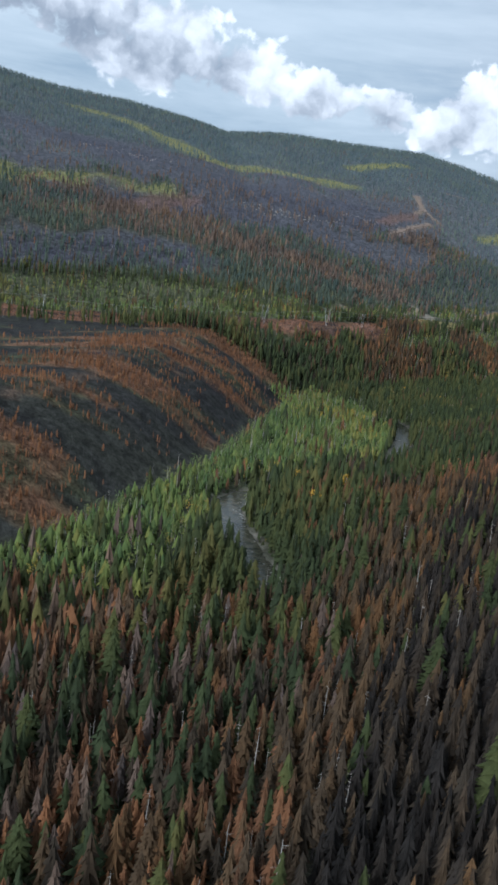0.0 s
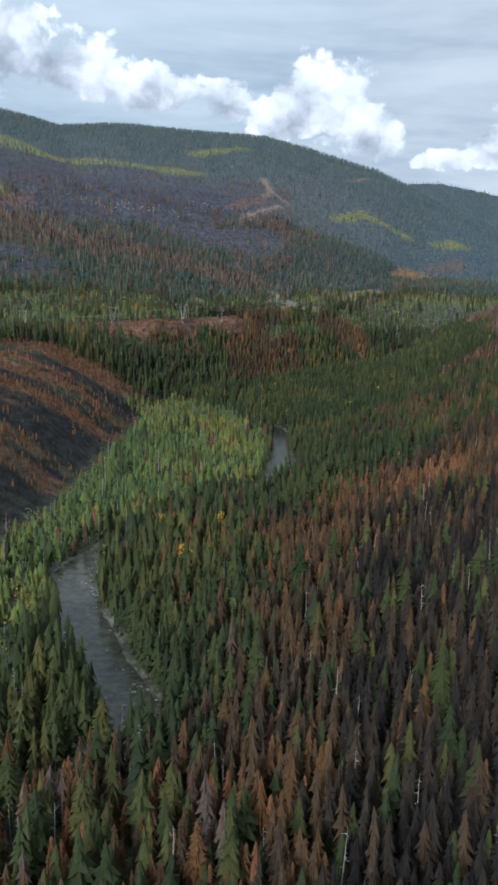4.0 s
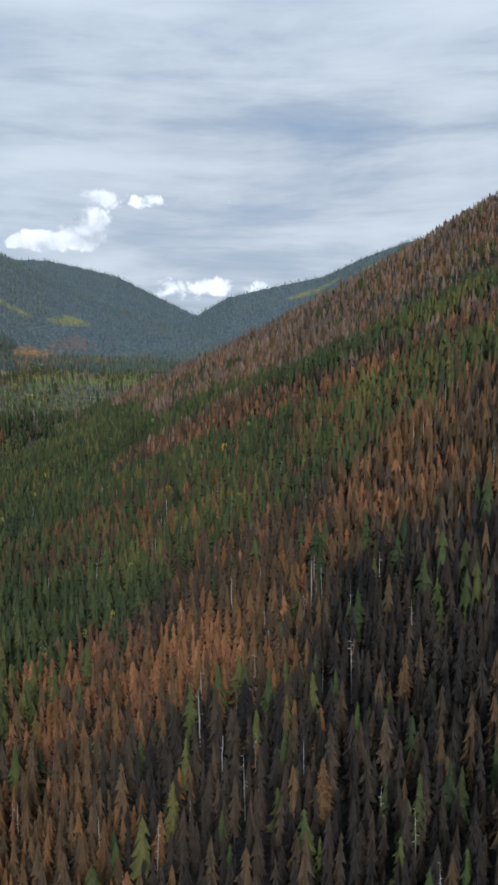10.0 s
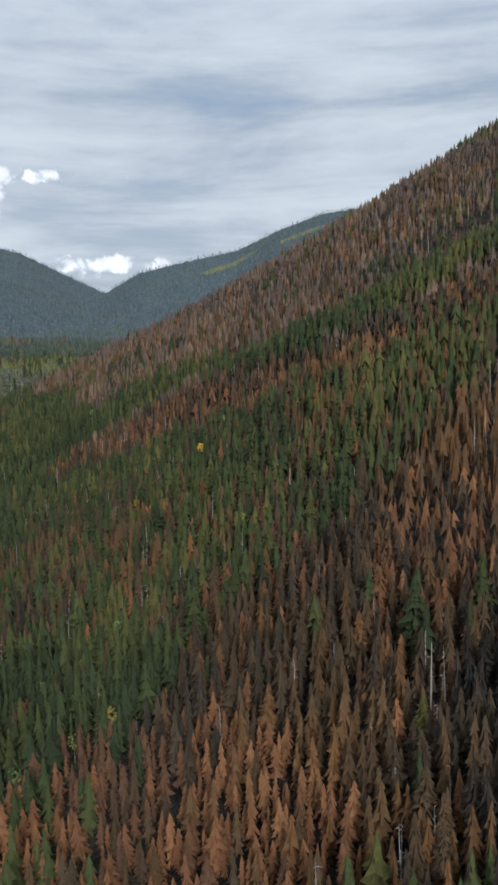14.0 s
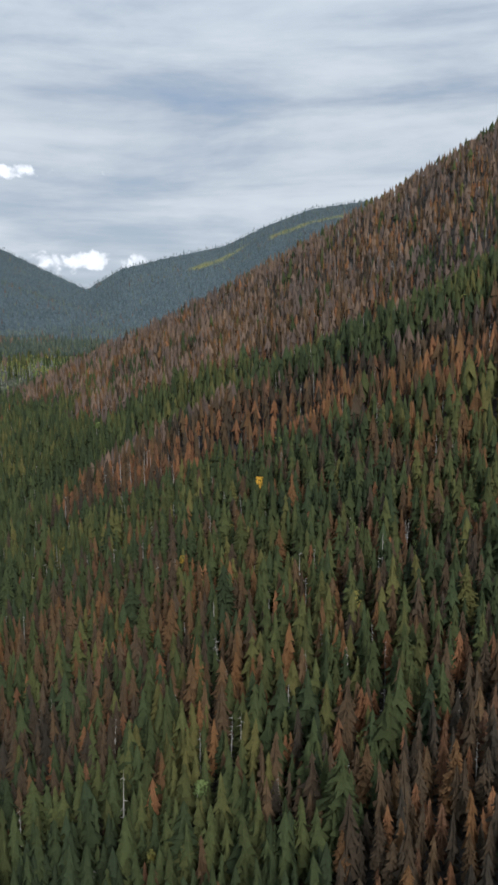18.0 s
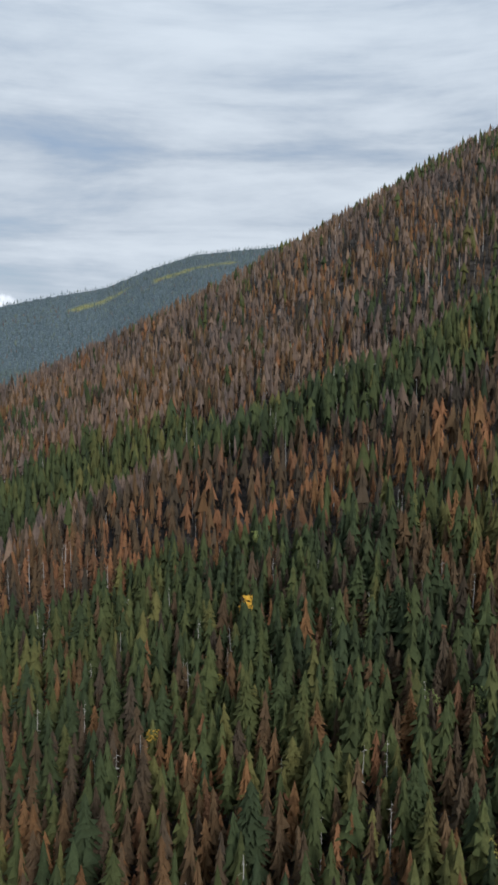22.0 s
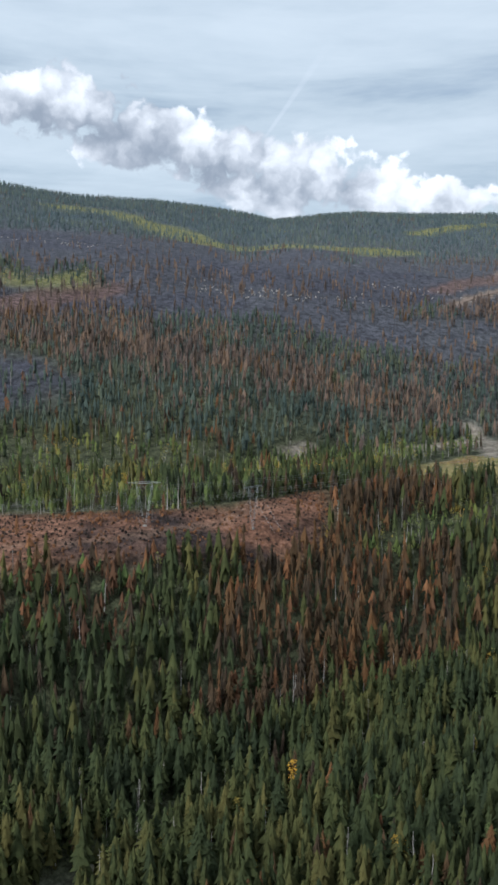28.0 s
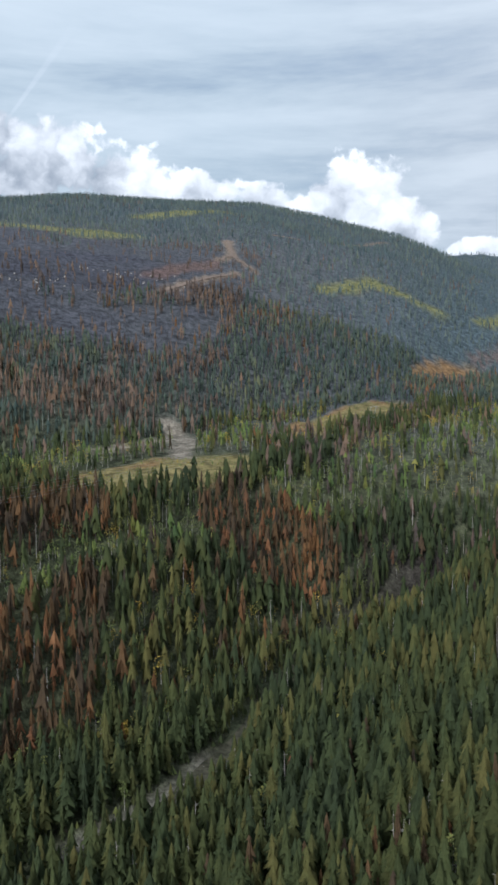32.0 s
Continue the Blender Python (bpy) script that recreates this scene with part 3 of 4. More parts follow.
def build_roads():
    """Logging roads of pale soil, draped over the slopes."""
    mat, g, bsdf = material("pale_road_soil", 0.95, 0.1)
    where = g.add("ShaderNodeNewGeometry").outputs["Position"]
    g.put(bsdf.inputs["Base Color"], g.mix(g.noise(where, 0.08, 5.0, 0.65), (0.15, 0.11, 0.09), (0.27, 0.21, 0.165)))
    for line in ROADS[:-1]:
        pts = np.concatenate([np.linspace(a, b, 14, endpoint=False) for a, b in zip(line[:-1], line[1:])] + [line[-1:]])
        pts = pts + 7 * np.stack([ripple(pts[:, 0], pts[:, 1], 80, 51, 2), ripple(pts[:, 0], pts[:, 1], 80, 52, 2)], -1)
        t = np.gradient(pts, axis=0)
        t /= np.linalg.norm(t, axis=1)[:, None]
        half = 3.0 + 1.4 * ripple(pts[:, 0], pts[:, 1], 60, 53, 2)
        rows = []
        for w in (-1, 0, 1):
            e = pts + np.stack([-t[:, 1], t[:, 0]], -1) * (w * half)[:, None]
            rows.append(np.concatenate([e, (land(e[:, 0], e[:, 1]) + 1.2)[:, None]], 1))
        n = len(pts)
        i = np.arange(3 * n).reshape(3, n)
        q = np.stack([i[:-1, :-1], i[:-1, 1:], i[1:, 1:], i[1:, :-1]], -1).reshape(-1, 4)
        tagged(new("road", raw_mesh("road", np.concatenate(rows), q, [mat], smooth=True)), "pale bare-soil track cut across the cleared slope", "road", kind="structure")


build_ground()
build_roads()
build_river()

# ---- trees ----
rng = np.random.default_rng(7)


def whorl(tris, top, rim, r, n, notch, g):
    """A skirt of n boughs round the trunk: a ragged umbrella of points and notches."""
    turn, rim_pts = g.uniform(0, math.tau), []
    for j in range(n):
        a = turn + math.tau * j / n + g.uniform(-0.2, 0.2)
        rr, b = r * g.uniform(0.8, 1.2), a + math.pi / n
        rim_pts.append((rr * math.cos(a), rr * math.sin(a), rim - (top - rim) * g.uniform(-0.15, 0.4)))
        q = r * notch * g.uniform(0.8, 1.2)
        rim_pts.append((q * math.cos(b), q * math.sin(b), rim + (top - rim) * g.uniform(0.05, 0.35)))
    for j in range(2 * n):
        tris.append(((0, 0, top), rim_pts[j], rim_pts[(j + 1) % (2 * n)]))


def trunk_tris(h, r, sides=3, z0=-0.03):
    out = []
    for j in range(sides):
        a, b = math.tau * j / sides, math.tau * (j + 1) / sides
        out.append(((r * math.cos(a), r * math.sin(a), z0), (r * math.cos(b), r * math.sin(b), z0), (0, 0, h)))
    return out


def conifer_shape(seed, whorls, boughs, width, low, gappy=0.0, notch=0.62, trunk=0.011, sides=3, blunt=0.75):
    """Unit-high conifer: crown triangles and trunk triangles."""
    g = random.Random(seed)
    crown, gap = [], (1.0 - low) / whorls
    for i in range(whorls):
        k = (i + 1) / whorls
        if 0 < i < whorls - 1 and g.random() < gappy:
            continue
        rim = 1.0 - (1.0 - low) * k
        r = width * k ** blunt * (1 - 0.25 * max(0, k - 0.8) / 0.2) * g.uniform(0.82, 1.15)
        whorl(crown, min(1.0, rim + gap * 1.75), rim, r, boughs, notch, g)
    return crown, trunk_tris(0.97, trunk, sides)


def feather_shape(seed, boughs, width, low, trunk=0.011, sides=3, slim=0.42, drop=0.075):
    """Unit-high columnar conifer: many single drooping boughs set round the stem, with ragged gaps."""
    g = random.Random(seed)
    crown = []
    lean = g.uniform(0, math.tau)
    for i in range(boughs):
        k = ((i + g.random()) / boughs) ** 0.8
        h = 1.0 - (1.0 - low) * k
        a = i * 2.39996 + g.uniform(-0.5, 0.5)
        full = min(1.0, (k + 0.015) / slim) ** 0.85 * (1 - 0.35 * max(0.0, k - 0.75) / 0.25)
        r = width * full * g.uniform(0.62, 1.18) * (1 + 0.12 * math.cos(a - lean))
        fall = drop * (0.45 + 0.55 * full) * g.uniform(0.7, 1.4)
        up = min(1.0, h + fall * g.uniform(0.3, 0.7))
        s = g.uniform(0.22, 0.46)
        if i % 2:
            b = (r * math.cos(a - s), r * math.sin(a - s), h - fall * g.uniform(0.6, 1.2))
            c = (r * g.uniform(0.8, 1.1) * math.cos(a + s), r * math.sin(a + s), h - fall * g.uniform(0.6, 1.2))
            q = 0.2 * r
            crown.append(((q * math.cos(a), q * math.sin(a), up), b, c))
        else:
            q = 0.5 * r
            b = (q * math.cos(a - 1.3 * s), q * math.sin(a - 1.3 * s), up)
            c = (q * math.cos(a + 1.3 * s), q * math.sin(a + 1.3 * s), h - 0.3 * fall)
            crown.append((b, (1.12 * r * math.cos(a), 1.12 * r * math.sin(a), h - fall * 0.9), c))
    crown.append(((0.02, 0, 0.93), (-0.012, 0.016, 0.93), (0, 0, 1.0)))
    return crown, trunk_tris(0.97, trunk, sides)


def dense_shape(seed, whorls, boughs, feathers, width, low, trunk=0.011, sides=3, slim=0.5, drop=0.06, notch=0.58):
    """Unit-high conifer with a closed, ragged crown: overlapping skirts of boughs, and single boughs that break its outline."""
    g = random.Random(seed)
    crown, gap = [], (1.0 - low) / whorls
    for i in range(whorls):
        k = (i + 1) / whorls
        rim = 1.0 - (1.0 - low) * k + g.uniform(-0.2, 0.2) * gap
        r = width * min(1.0, k / slim) ** 0.8 * (1 - 0.35 * max(0.0, k - 0.7) / 0.3) * g.uniform(0.7, 1.15)
        whorl(crown, min(1.0, rim + gap * 1.9), rim, r, boughs, notch, g)
    if feathers:
        crown += feather_shape(seed + 7, feathers, width * 1.08, low, slim=slim, drop=drop)[0]
    return crown, trunk_tris(0.97, trunk, sides)


def puff_of(tris, round_crown=False):
    """For each corner, the way out of the crown's middle."""
    t = np.array(tris, float).reshape(-1, 3)
    if not len(t):
        return t
    wide = max(np.hypot(t[:, 0], t[:, 1]).max(), 1e-3)
    up = (t[:, 2] - 0.5 * (t[:, 2].min() + t[:, 2].max())) * 1.6 + 0.25 if round_crown else np.full(len(t), 0.42)
    v = np.stack([t[:, 0] / wide, t[:, 1] / wide, up], -1)
    return v / np.maximum(np.linalg.norm(v, axis=1), 1e-3)[:, None]


def snag_shape(seed, boughs, lean=0.0):
    g = random.Random(seed)
    top = trunk_tris(1.0, 0.015)
    arms = []
    for i in range(boughs):
        h, a, r = g.uniform(0.3, 0.95), g.uniform(0, 6.28), g.uniform(0.02, 0.07)
        arms.append(((0, 0, h), (0, 0, h + 0.012), (r * math.cos(a), r * math.sin(a), h - g.uniform(-0.01, 0.03))))
    return arms, top


def aspen_shape(seed, leaves, width, low):
    """Broad crown of many small leaf clumps round a slim trunk."""
    g = random.Random(seed)
    crown = []
    lobes = [(g.uniform(-0.5, 0.5) * width, g.uniform(-0.5, 0.5) * width, low + (1 - low) * g.uniform(0.3, 0.9), g.uniform(0.32, 0.58) * width) for _ in range(5)]
    for i in range(leaves):
        cx, cy, cz, cr = lobes[i % 5]
        v = Vector((g.gauss(0, 1), g.gauss(0, 1), g.gauss(0, 1.2))).normalized() * cr * g.uniform(0.6, 1.05)
        s = width * g.uniform(0.15, 0.30)
        m = Euler((g.uniform(0, 6.28), g.uniform(0, 6.28), 0)).to_matrix()
        c = Vector((cx, cy, min(cz + v.z * 1.9, 0.98))) + Vector((v.x, v.y, 0))
        crown.append(tuple(tuple(c + m @ Vector(q) * s) for q in ((-0.5, -0.4, 0.1), (0.5, -0.4, -0.1), (0, 0.6, 0))))
    return crown, trunk_tris(0.85, 0.010)


def stand(name, label, places, shapes, mats, high, spread=1.0, tall=None, tilt=0.025):
    """One mesh of many trees at the places (x, y): kind 'stuff'."""
    n = len(places)
    if not n:
        return
    pick = rng.integers(0, len(shapes), n)
    h = high[0] + (high[1] - high[0]) * rng.beta(1.6, 1.9, n)
    z = land(places[:, 0], places[:, 1])
    verts, index, tint, puffs = [], [], [], []
    round_crown = mats[0] in (ASPEN, GOLD)
    shade = np.clip(0.5 + 0.28 * ripple(places[:, 0], places[:, 1], 45, 31, 3) * 2 + rng.normal(0, 0.2, n), 0, 1)
    light = rng.uniform(0, 1, n)
    for s, (crown, trunk) in enumerate(shapes):
        ids = np.nonzero(pick == s)[0]
        if not len(ids):
            continue
        t = np.array(crown + trunk, float).reshape(-1, 3)
        a = rng.uniform(0, math.tau, len(ids))
        w = h[ids] * spread * rng.uniform(0.8, 1.25, len(ids))
        lx, ly = rng.normal(0, tilt, len(ids)), rng.normal(0, tilt, len(ids))
        c, sn = np.cos(a), np.sin(a)
        X = (t[None, :, 0] * c[:, None] - t[None, :, 1] * sn[:, None]) * w[:, None] + (lx * h[ids])[:, None] * t[None, :, 2] + places[ids, 0][:, None]
        Y = (t[None, :, 0] * sn[:, None] + t[None, :, 1] * c[:, None]) * w[:, None] + (ly * h[ids])[:, None] * t[None, :, 2] + places[ids, 1][:, None]
        Z = t[None, :, 2] * h[ids][:, None] + z[ids][:, None]
        verts.append(np.stack([X, Y, Z], -1).reshape(-1, 3))
        index.append(np.tile(np.r_[np.zeros(len(crown), int), np.ones(len(trunk), int)], len(ids)))
        f = puff_of(crown + trunk, round_crown)
        puffs.append(np.stack([f[None, :, 0] * c[:, None] - f[None, :, 1] * sn[:, None], f[None, :, 0] * sn[:, None] + f[None, :, 1] * c[:, None], f[None, :, 2] + 0 * c[:, None]], -1).reshape(-1, 3))
        k = np.zeros((len(ids), len(t), 4))
        k[..., 0], k[..., 1], k[..., 3] = shade[ids][:, None], light[ids][:, None], 1
        tint.append(k.reshape(-1, 4))
    co = np.concatenate(verts)
    me = raw_mesh(name, co, np.arange(len(co)).reshape(-1, 3), mats, np.concatenate(index), np.concatenate(tint), puff=np.concatenate(puffs))
    tagged(new(name, me), label, "forest", kind="stuff")


def scatter(x0, x1, y0, y1, gap):
    """Jittered grid of places."""
    xs, ys = np.arange(x0, x1, gap), np.arange(y0, y1, gap)
    gx, gy = np.meshgrid(xs, ys)
    p = np.stack([gx, gy], -1).reshape(-1, 2)
    return p + rng.uniform(-0.55, 0.55, p.shape) * gap


FRONT = np.array([(-10, 120), (40, 280), (98, 413), (184, 523), (268, 690), (335, 776), (320, 870), (247, 930), (235, 1030), (360, 1150)], float)


def sow():
    """Places with their kind: 0 spruce, 1 young pine, 2 scorched, 3 rusty, 4 charred snag, 5 silver snag, 6 aspen."""
    near, mid, far = [], [], []
    p = scatter(-760, 1350, 95, 1500, 4.2)
    d, _ = off_line(p[:, 0], p[:, 1], FRONT)
    keep = d < tab(p[:, 1], 640, 88, 720, 118, 880, 118, 960, 150)
    near = p[keep]
    p = scatter(-760, 1350, 95, 1560, 5.4)
    d, _ = off_line(p[:, 0], p[:, 1], FRONT)
    mid = p[(d >= tab(p[:, 1], 640, 88, 720, 118, 880, 118, 960, 150)) & (d < 420)]
    p = scatter(-900, 1500, 95, 2250, 7.9)
    d, _ = off_line(p[:, 0], p[:, 1], FRONT)
    far = p[(d >= 420) & (d < 1150)]
    p = np.concatenate([scatter(-2200, 1700, 1300, 4600, 12.5), scatter(500, 4600, 600, 5200, 17.0)])
    d, _ = off_line(p[:, 0], p[:, 1], FRONT)
    az, r = around(p[:, 0], p[:, 1])
    face = (az > -34) & (az < 23) & (p[:, 0] < 1700) & (r < tab(az, -30, 3350, -10, 3550, 10, 3750, 20, 3400, 27, 3250))
    beyond = (az >= 20) & (az < 60) & (r < 4500) & (p[:, 0] > 500) & (r > 1350) & ((r < 3650) | (az < 36))
    n_first = len(scatter(-2200, 1700, 1300, 4600, 12.5))
    first = np.arange(len(p)) < n_first
    back = p[(d >= 1150) & ((face & first) | (beyond & ~first & ~face))]
    return near, mid, far, back


def kinds(p):
    x, y = p[:, 0], p[:, 1]
    n = len(p)
    az, r = around(x, y)
    u = upslope(x, y)
    river, _ = off_line(x, y, RIVER)
    d, side = off_line(x, y, SCARP)
    d = d * side
    black, slash, field, gravel, yellow, streak = cover_kind(x, y)
    n1, n2, n3 = ripple(x, y, 110, 41, 4), ripple(x, y, 40, 42, 3), ripple(x, y, 420, 43, 3)
    q, q2 = rng.uniform(0, 1, n), rng.uniform(0, 1, n)
    kind = np.zeros(n, int)
    # share of scorched trees
    rise, up = off_line(x, y, RUSTY)
    rise = np.where(u + 45 * n1 + 20 * n2 < tab(y, 940, 260, 1060, 355), -60.0, rise * up)
    gully = off_line(x, y, GULLY)[0]
    brown = tab(u, 120, 0.05, 175, 0.15, 205, 0.5, 300, 0.52, 330, 0.26, 480, 0.24) + 0.16 * (1 - step(y, 720, 800)) * step(u, 300, 340)
    brown = np.where((y > 880) & (rise < -20), 0.06, brown)
    brown = np.where(rise > 25, tab(rise, 25, 0.74, 60, 0.86, 300, 0.82, 600, 0.66), brown)
    brown = np.where((rise > 25) & (y > 1010), 0.74, brown)
    brown = np.where(np.abs(rise + 14 * n2) < 30, 0.95, brown)
    brown = np.where(np.hypot((x - 285) / 58, (y - 785) / 75) + 0.5 * n2 < 1, 0.72, brown)
    brown = np.where(gully + 16 * n2 < 34, 0.05, brown)
    brown = np.where(y < 650, tab(u, 125, 0.05, 155, 0.30, 180, 0.95, 500, 1.0, 900, 0.7), brown)
    brown = np.where(y < 350, np.maximum(brown, 0.86), brown)
    brown = np.where((u < 150) & (y > 380), 0.05, brown)
    brown = np.where(d > 0, 0.18, brown)
    brown = np.where(r > 1150, 0.55 + 0.5 * n3, brown)
    brown = np.where((r > 1300) & (az > 12), 0.18, brown)
    brown = np.where((land(x, y) > 430) & (r > 1500), 0.06, brown)
    brown = np.clip(brown + np.where(r > 1150, 0.5, 0.36) * n1 + 0.14 * n2, 0, 1)
    brown = np.where((r > 1150) | (rise > 25), np.clip(0.5 + 1.9 * (brown - 0.5), 0.03, 0.97), brown)
    brown = np.where((y < 650) & (u > 200), np.maximum(brown, 0.93), brown)
    wedge = (y > 612 + 0.4 * (x - 175) + 14 * n2) & (y < 735) & (u < 262)
    brown = np.where(wedge, 0.10 + 0.3 * n2, brown)
    kind[q < brown] = 2
    kind[(kind == 2) & (q2 < 0.22 + 0.3 * n2)] = 3
    # young bright stand at the foot of the burnt bank
    young = (river > 12) & (d < 30) & (x < tab(y, 330, -30, 470, -8, 600, 48, 720, 132, 850, 168, 1000, 150, 1110, 90)) & (y > 345) & (y < 1120) & (u < 150)
    kind[young & (q > 0.04)] = 1
    kind[young & (q2 > 0.66 - 0.5 * n1)] = 6
    # burnt bank and terrace
    bank = (d > 12) & (y < 1040)
    kind[bank] = np.where(q[bank] < 0.12 + 0.9 * streak[bank], 3, 4)
    side_face = (d > -5) & (d < 150) & (y >= 1040) & (x < 420)
    kind[side_face] = np.where(q[side_face] < 0.14, 2, 0)
    rim = side_face & (d > 35 + 20 * n2) & (x < 140) & (line_off(x, y) < 80 + 20 * n1)
    kind[rim] = np.where(q[rim] < 0.45, 3, np.where(q[rim] < 0.6, 2, np.where(q[rim] < 0.8, 1, 0)))
    nose = (d > 0) & (d < 120) & (y >= 1150) & (x + 25 * n2 > 175) & (x + 30 * n1 < 300)
    kind[nose] = np.where(q[nose] < 0.70, 2, np.where(q[nose] < 0.92, 3, 0))
    belt = (d > 60) & (y > tab(x, -300, 1200, 60, 1265, 160, 1320)) & (r < tab(az, -30, 930, 0, 960, 11, 1150, 20, 1500)) & (line_off(x, y) > 40)
    kind[belt] = np.where(q[belt] < 0.50, 6, np.where(q[belt] < 0.80, 1, np.where(q[belt] < 0.94, 0, 2)))
    strip = (u < 200) & (d < 0) & (kind == 0)
    kind[strip & (q2 > 0.955)] = 6
    kind[(kind == 0) & (q2 > 0.985)] = 6
    kind[(kind != 4) & (q2 < 0.04) & (r < 1300) & ~bank] = 5
    kind[(black > 0.5) & (r > 1100)] = np.where(q[(black > 0.5) & (r > 1100)] < 0.75, 4, 2)
    kind[(kind == 2) & (((rise > 45) & (q2 < 0.62)) | ((r > 1000) & (q2 < 0.85)))] = 7
    kind[(kind == 3) & (r > 1100) & (q2 > 0.05)] = 7
    mixed = (d > -60) & (y > 1230) & (x > 225) & (r < 1000)
    kind[mixed & (q2 > 0.80) & (kind == 0)] = 6
    ridge = (kind == 2) & (np.abs(rise) < 36) & (q2 < 0.6)
    kind[ridge] = 3
    glow = (np.hypot((x - 332) / 46, (y - 588) / 34) + 0.4 * n2 < 1) | (np.hypot((x - 185) / 42, (y - 590) / 58) + 0.5 * n2 < 1)
    kind[glow & (q2 < 0.75)] = 3
    east = x - 0.06 * y + 30 * n1
    kind[((kind == 2) | (kind == 3)) & (y < 520 + 40 * n2) & (u > 215) & (q2 < tab(east, -20, 0.12, 30, 0.86))] = 8
    kind[(kind == 2) & (y < 430) & (q < tab(east, -20, 0.07, 50, 0.01))] = 7
    kind[(y < 430) & (kind >= 2) & (q2 > 0.95)] = 0
    front = (kind == 2) & (y < 340 + 30 * n2) & (east < 25)
    kind[front & (q2 > 0.55)] = 3
    kind[front & (q2 > 0.92)] = 0
    bend = (river > 12) & (np.hypot((x - 48) / 42, (y - 530) / 60) + 0.4 * n1 < 1)
    kind[bend & (q2 > 0.80)] = 6
    kind[bend & (q2 < 0.07)] = 3
    kind[(np.hypot((x - 345) / 30, (y - 1078) / 24) + 0.5 * n2 < 1) & (q2 < 0.7)] = 3
    shore = (river > bank_half(y)) & (river < 34) & (y > 960) & (y < 1100) & (x > 165)
    kind[shore & (q2 > 0.72)] = 6
    spot = np.hypot((x - 193) / 34, (y - 600) / 30) < 1 + 0.3 * n2
    kind[spot & (q2 < 0.7)] = 3
    kind[(yellow > 0.3) & (q < 0.62 * yellow + 0.05)] = 6
    knob = np.hypot(x - 412, (y - 1468) * 1.3) < 48
    kind[knob] = np.where(q[knob] < 0.7, 2, 3)
    gone = (river < bank_half(y) + tab(y, 650, 0.6, 700, 4.0, 780, 4.0, 830, 0.6, 1080, 0.6, 1120, 1.6, 1205, 1.6, 1225, 5.0, 1275, 5.0, 1300, 1.6)) | (field > 0.35) | (gravel > 0.4) | ((slash > 0.4) & (q > 0.06))
    gone |= (d > -15) & (d <= 12) & (y < 1000)
    gone |= near_lines(x, y, [(k, 17) for k in ROADS], 0.0) > 0.3
    gone |= (d > 62) & (y > 1000) & (y < 1262) & (x < 70) & (line_off(x, y) < 150) & (q2 > 0.35) & ~belt
    gone |= bank & (q2 > 0.42 + 0.9 * streak)
    gone |= (black > 0.5) & (r > 900) & (d > 150) & (q2 > 0.5)
    gone |= (u > 215) & (y < 760) & (n1 < -0.35) & (q2 > 0.9)
    return np.where(gone, -1, kind)


def line_off(x, y):
    return off_line(x, y, POWER)[0]


NAMES = ["spruce_stand", "young_pine_stand", "scorched_stand", "rusty_dead_stand", "charred_snags", "silver_snags", "aspen_stand", "faded_stand", "blackened_stand"]
LABELS = ["dense dark green spruce and fir forest", "bright green young pines crowded beside the river", "scorched brown conifers with dead needles still on",
          "rusty orange fire-killed conifers", "thin blackened snags left by the fire", "bare silvery dead trunks standing among conifers", "aspens with yellow-green autumn leaves", "tan fire-killed conifers high on the slope, lightened for haze", "blackened conifers over charred ground"]
MATS = [[GREEN, BARK], [YOUNG, BARK], [SCORCH, CHAR], [RUST, CHAR], [CHAR, CHAR], [SILVER, SILVER], [ASPEN, PALE], [TAN, SILVER], [DARK, CHAR]]
HIGH = [(12, 27), (7, 14), (12, 25), (8, 19), (9, 19), (12, 24), (9, 16), (12, 26), (12, 24)]


def shapes_for(kind, level):
    whorls, boughs, feathers = [(8, 5, 22), (3, 4, 4), (2, 3, 0), (1, 3, 0)][level]
    fat = [1.0, 1.06, 1.15, 1.2][level]
    if kind in (0, 2, 3, 7, 8):
        wide = {0: 0.150, 7: 0.142, 3: 0.155, 8: 0.110}.get(kind, 0.130) * fat
        return [dense_shape(100 * level + s + 10 * kind, whorls, boughs, feathers, wide * (1 + 0.2 * (s % 3 - 1)), [0.05, 0.13, 0.22][s % 3], slim=[0.55, 0.7, 0.85][s % 3], notch=0.58 if kind == 0 else 0.36) for s in range(6)]
    if kind == 1:
        return [dense_shape(300 + 100 * level + s, whorls, boughs, feathers, 0.20 * fat, 0.05, slim=0.6) for s in range(5)]
    if kind in (4, 5):
        return [snag_shape(700 + s + 9 * kind, [14, 8, 3, 2][level]) for s in range(5)]
    return [aspen_shape(900 + 10 * level + s, [100, 46, 24, 9][level], 0.19 * [1.0, 1.2, 1.45, 1.5][level], 0.25) for s in range(4)]


HEROES = {}
HERO_COUNT = {0: 260, 2: 200, 8: 130, 3: 110, 1: 80, 5: 80, 6: 100}


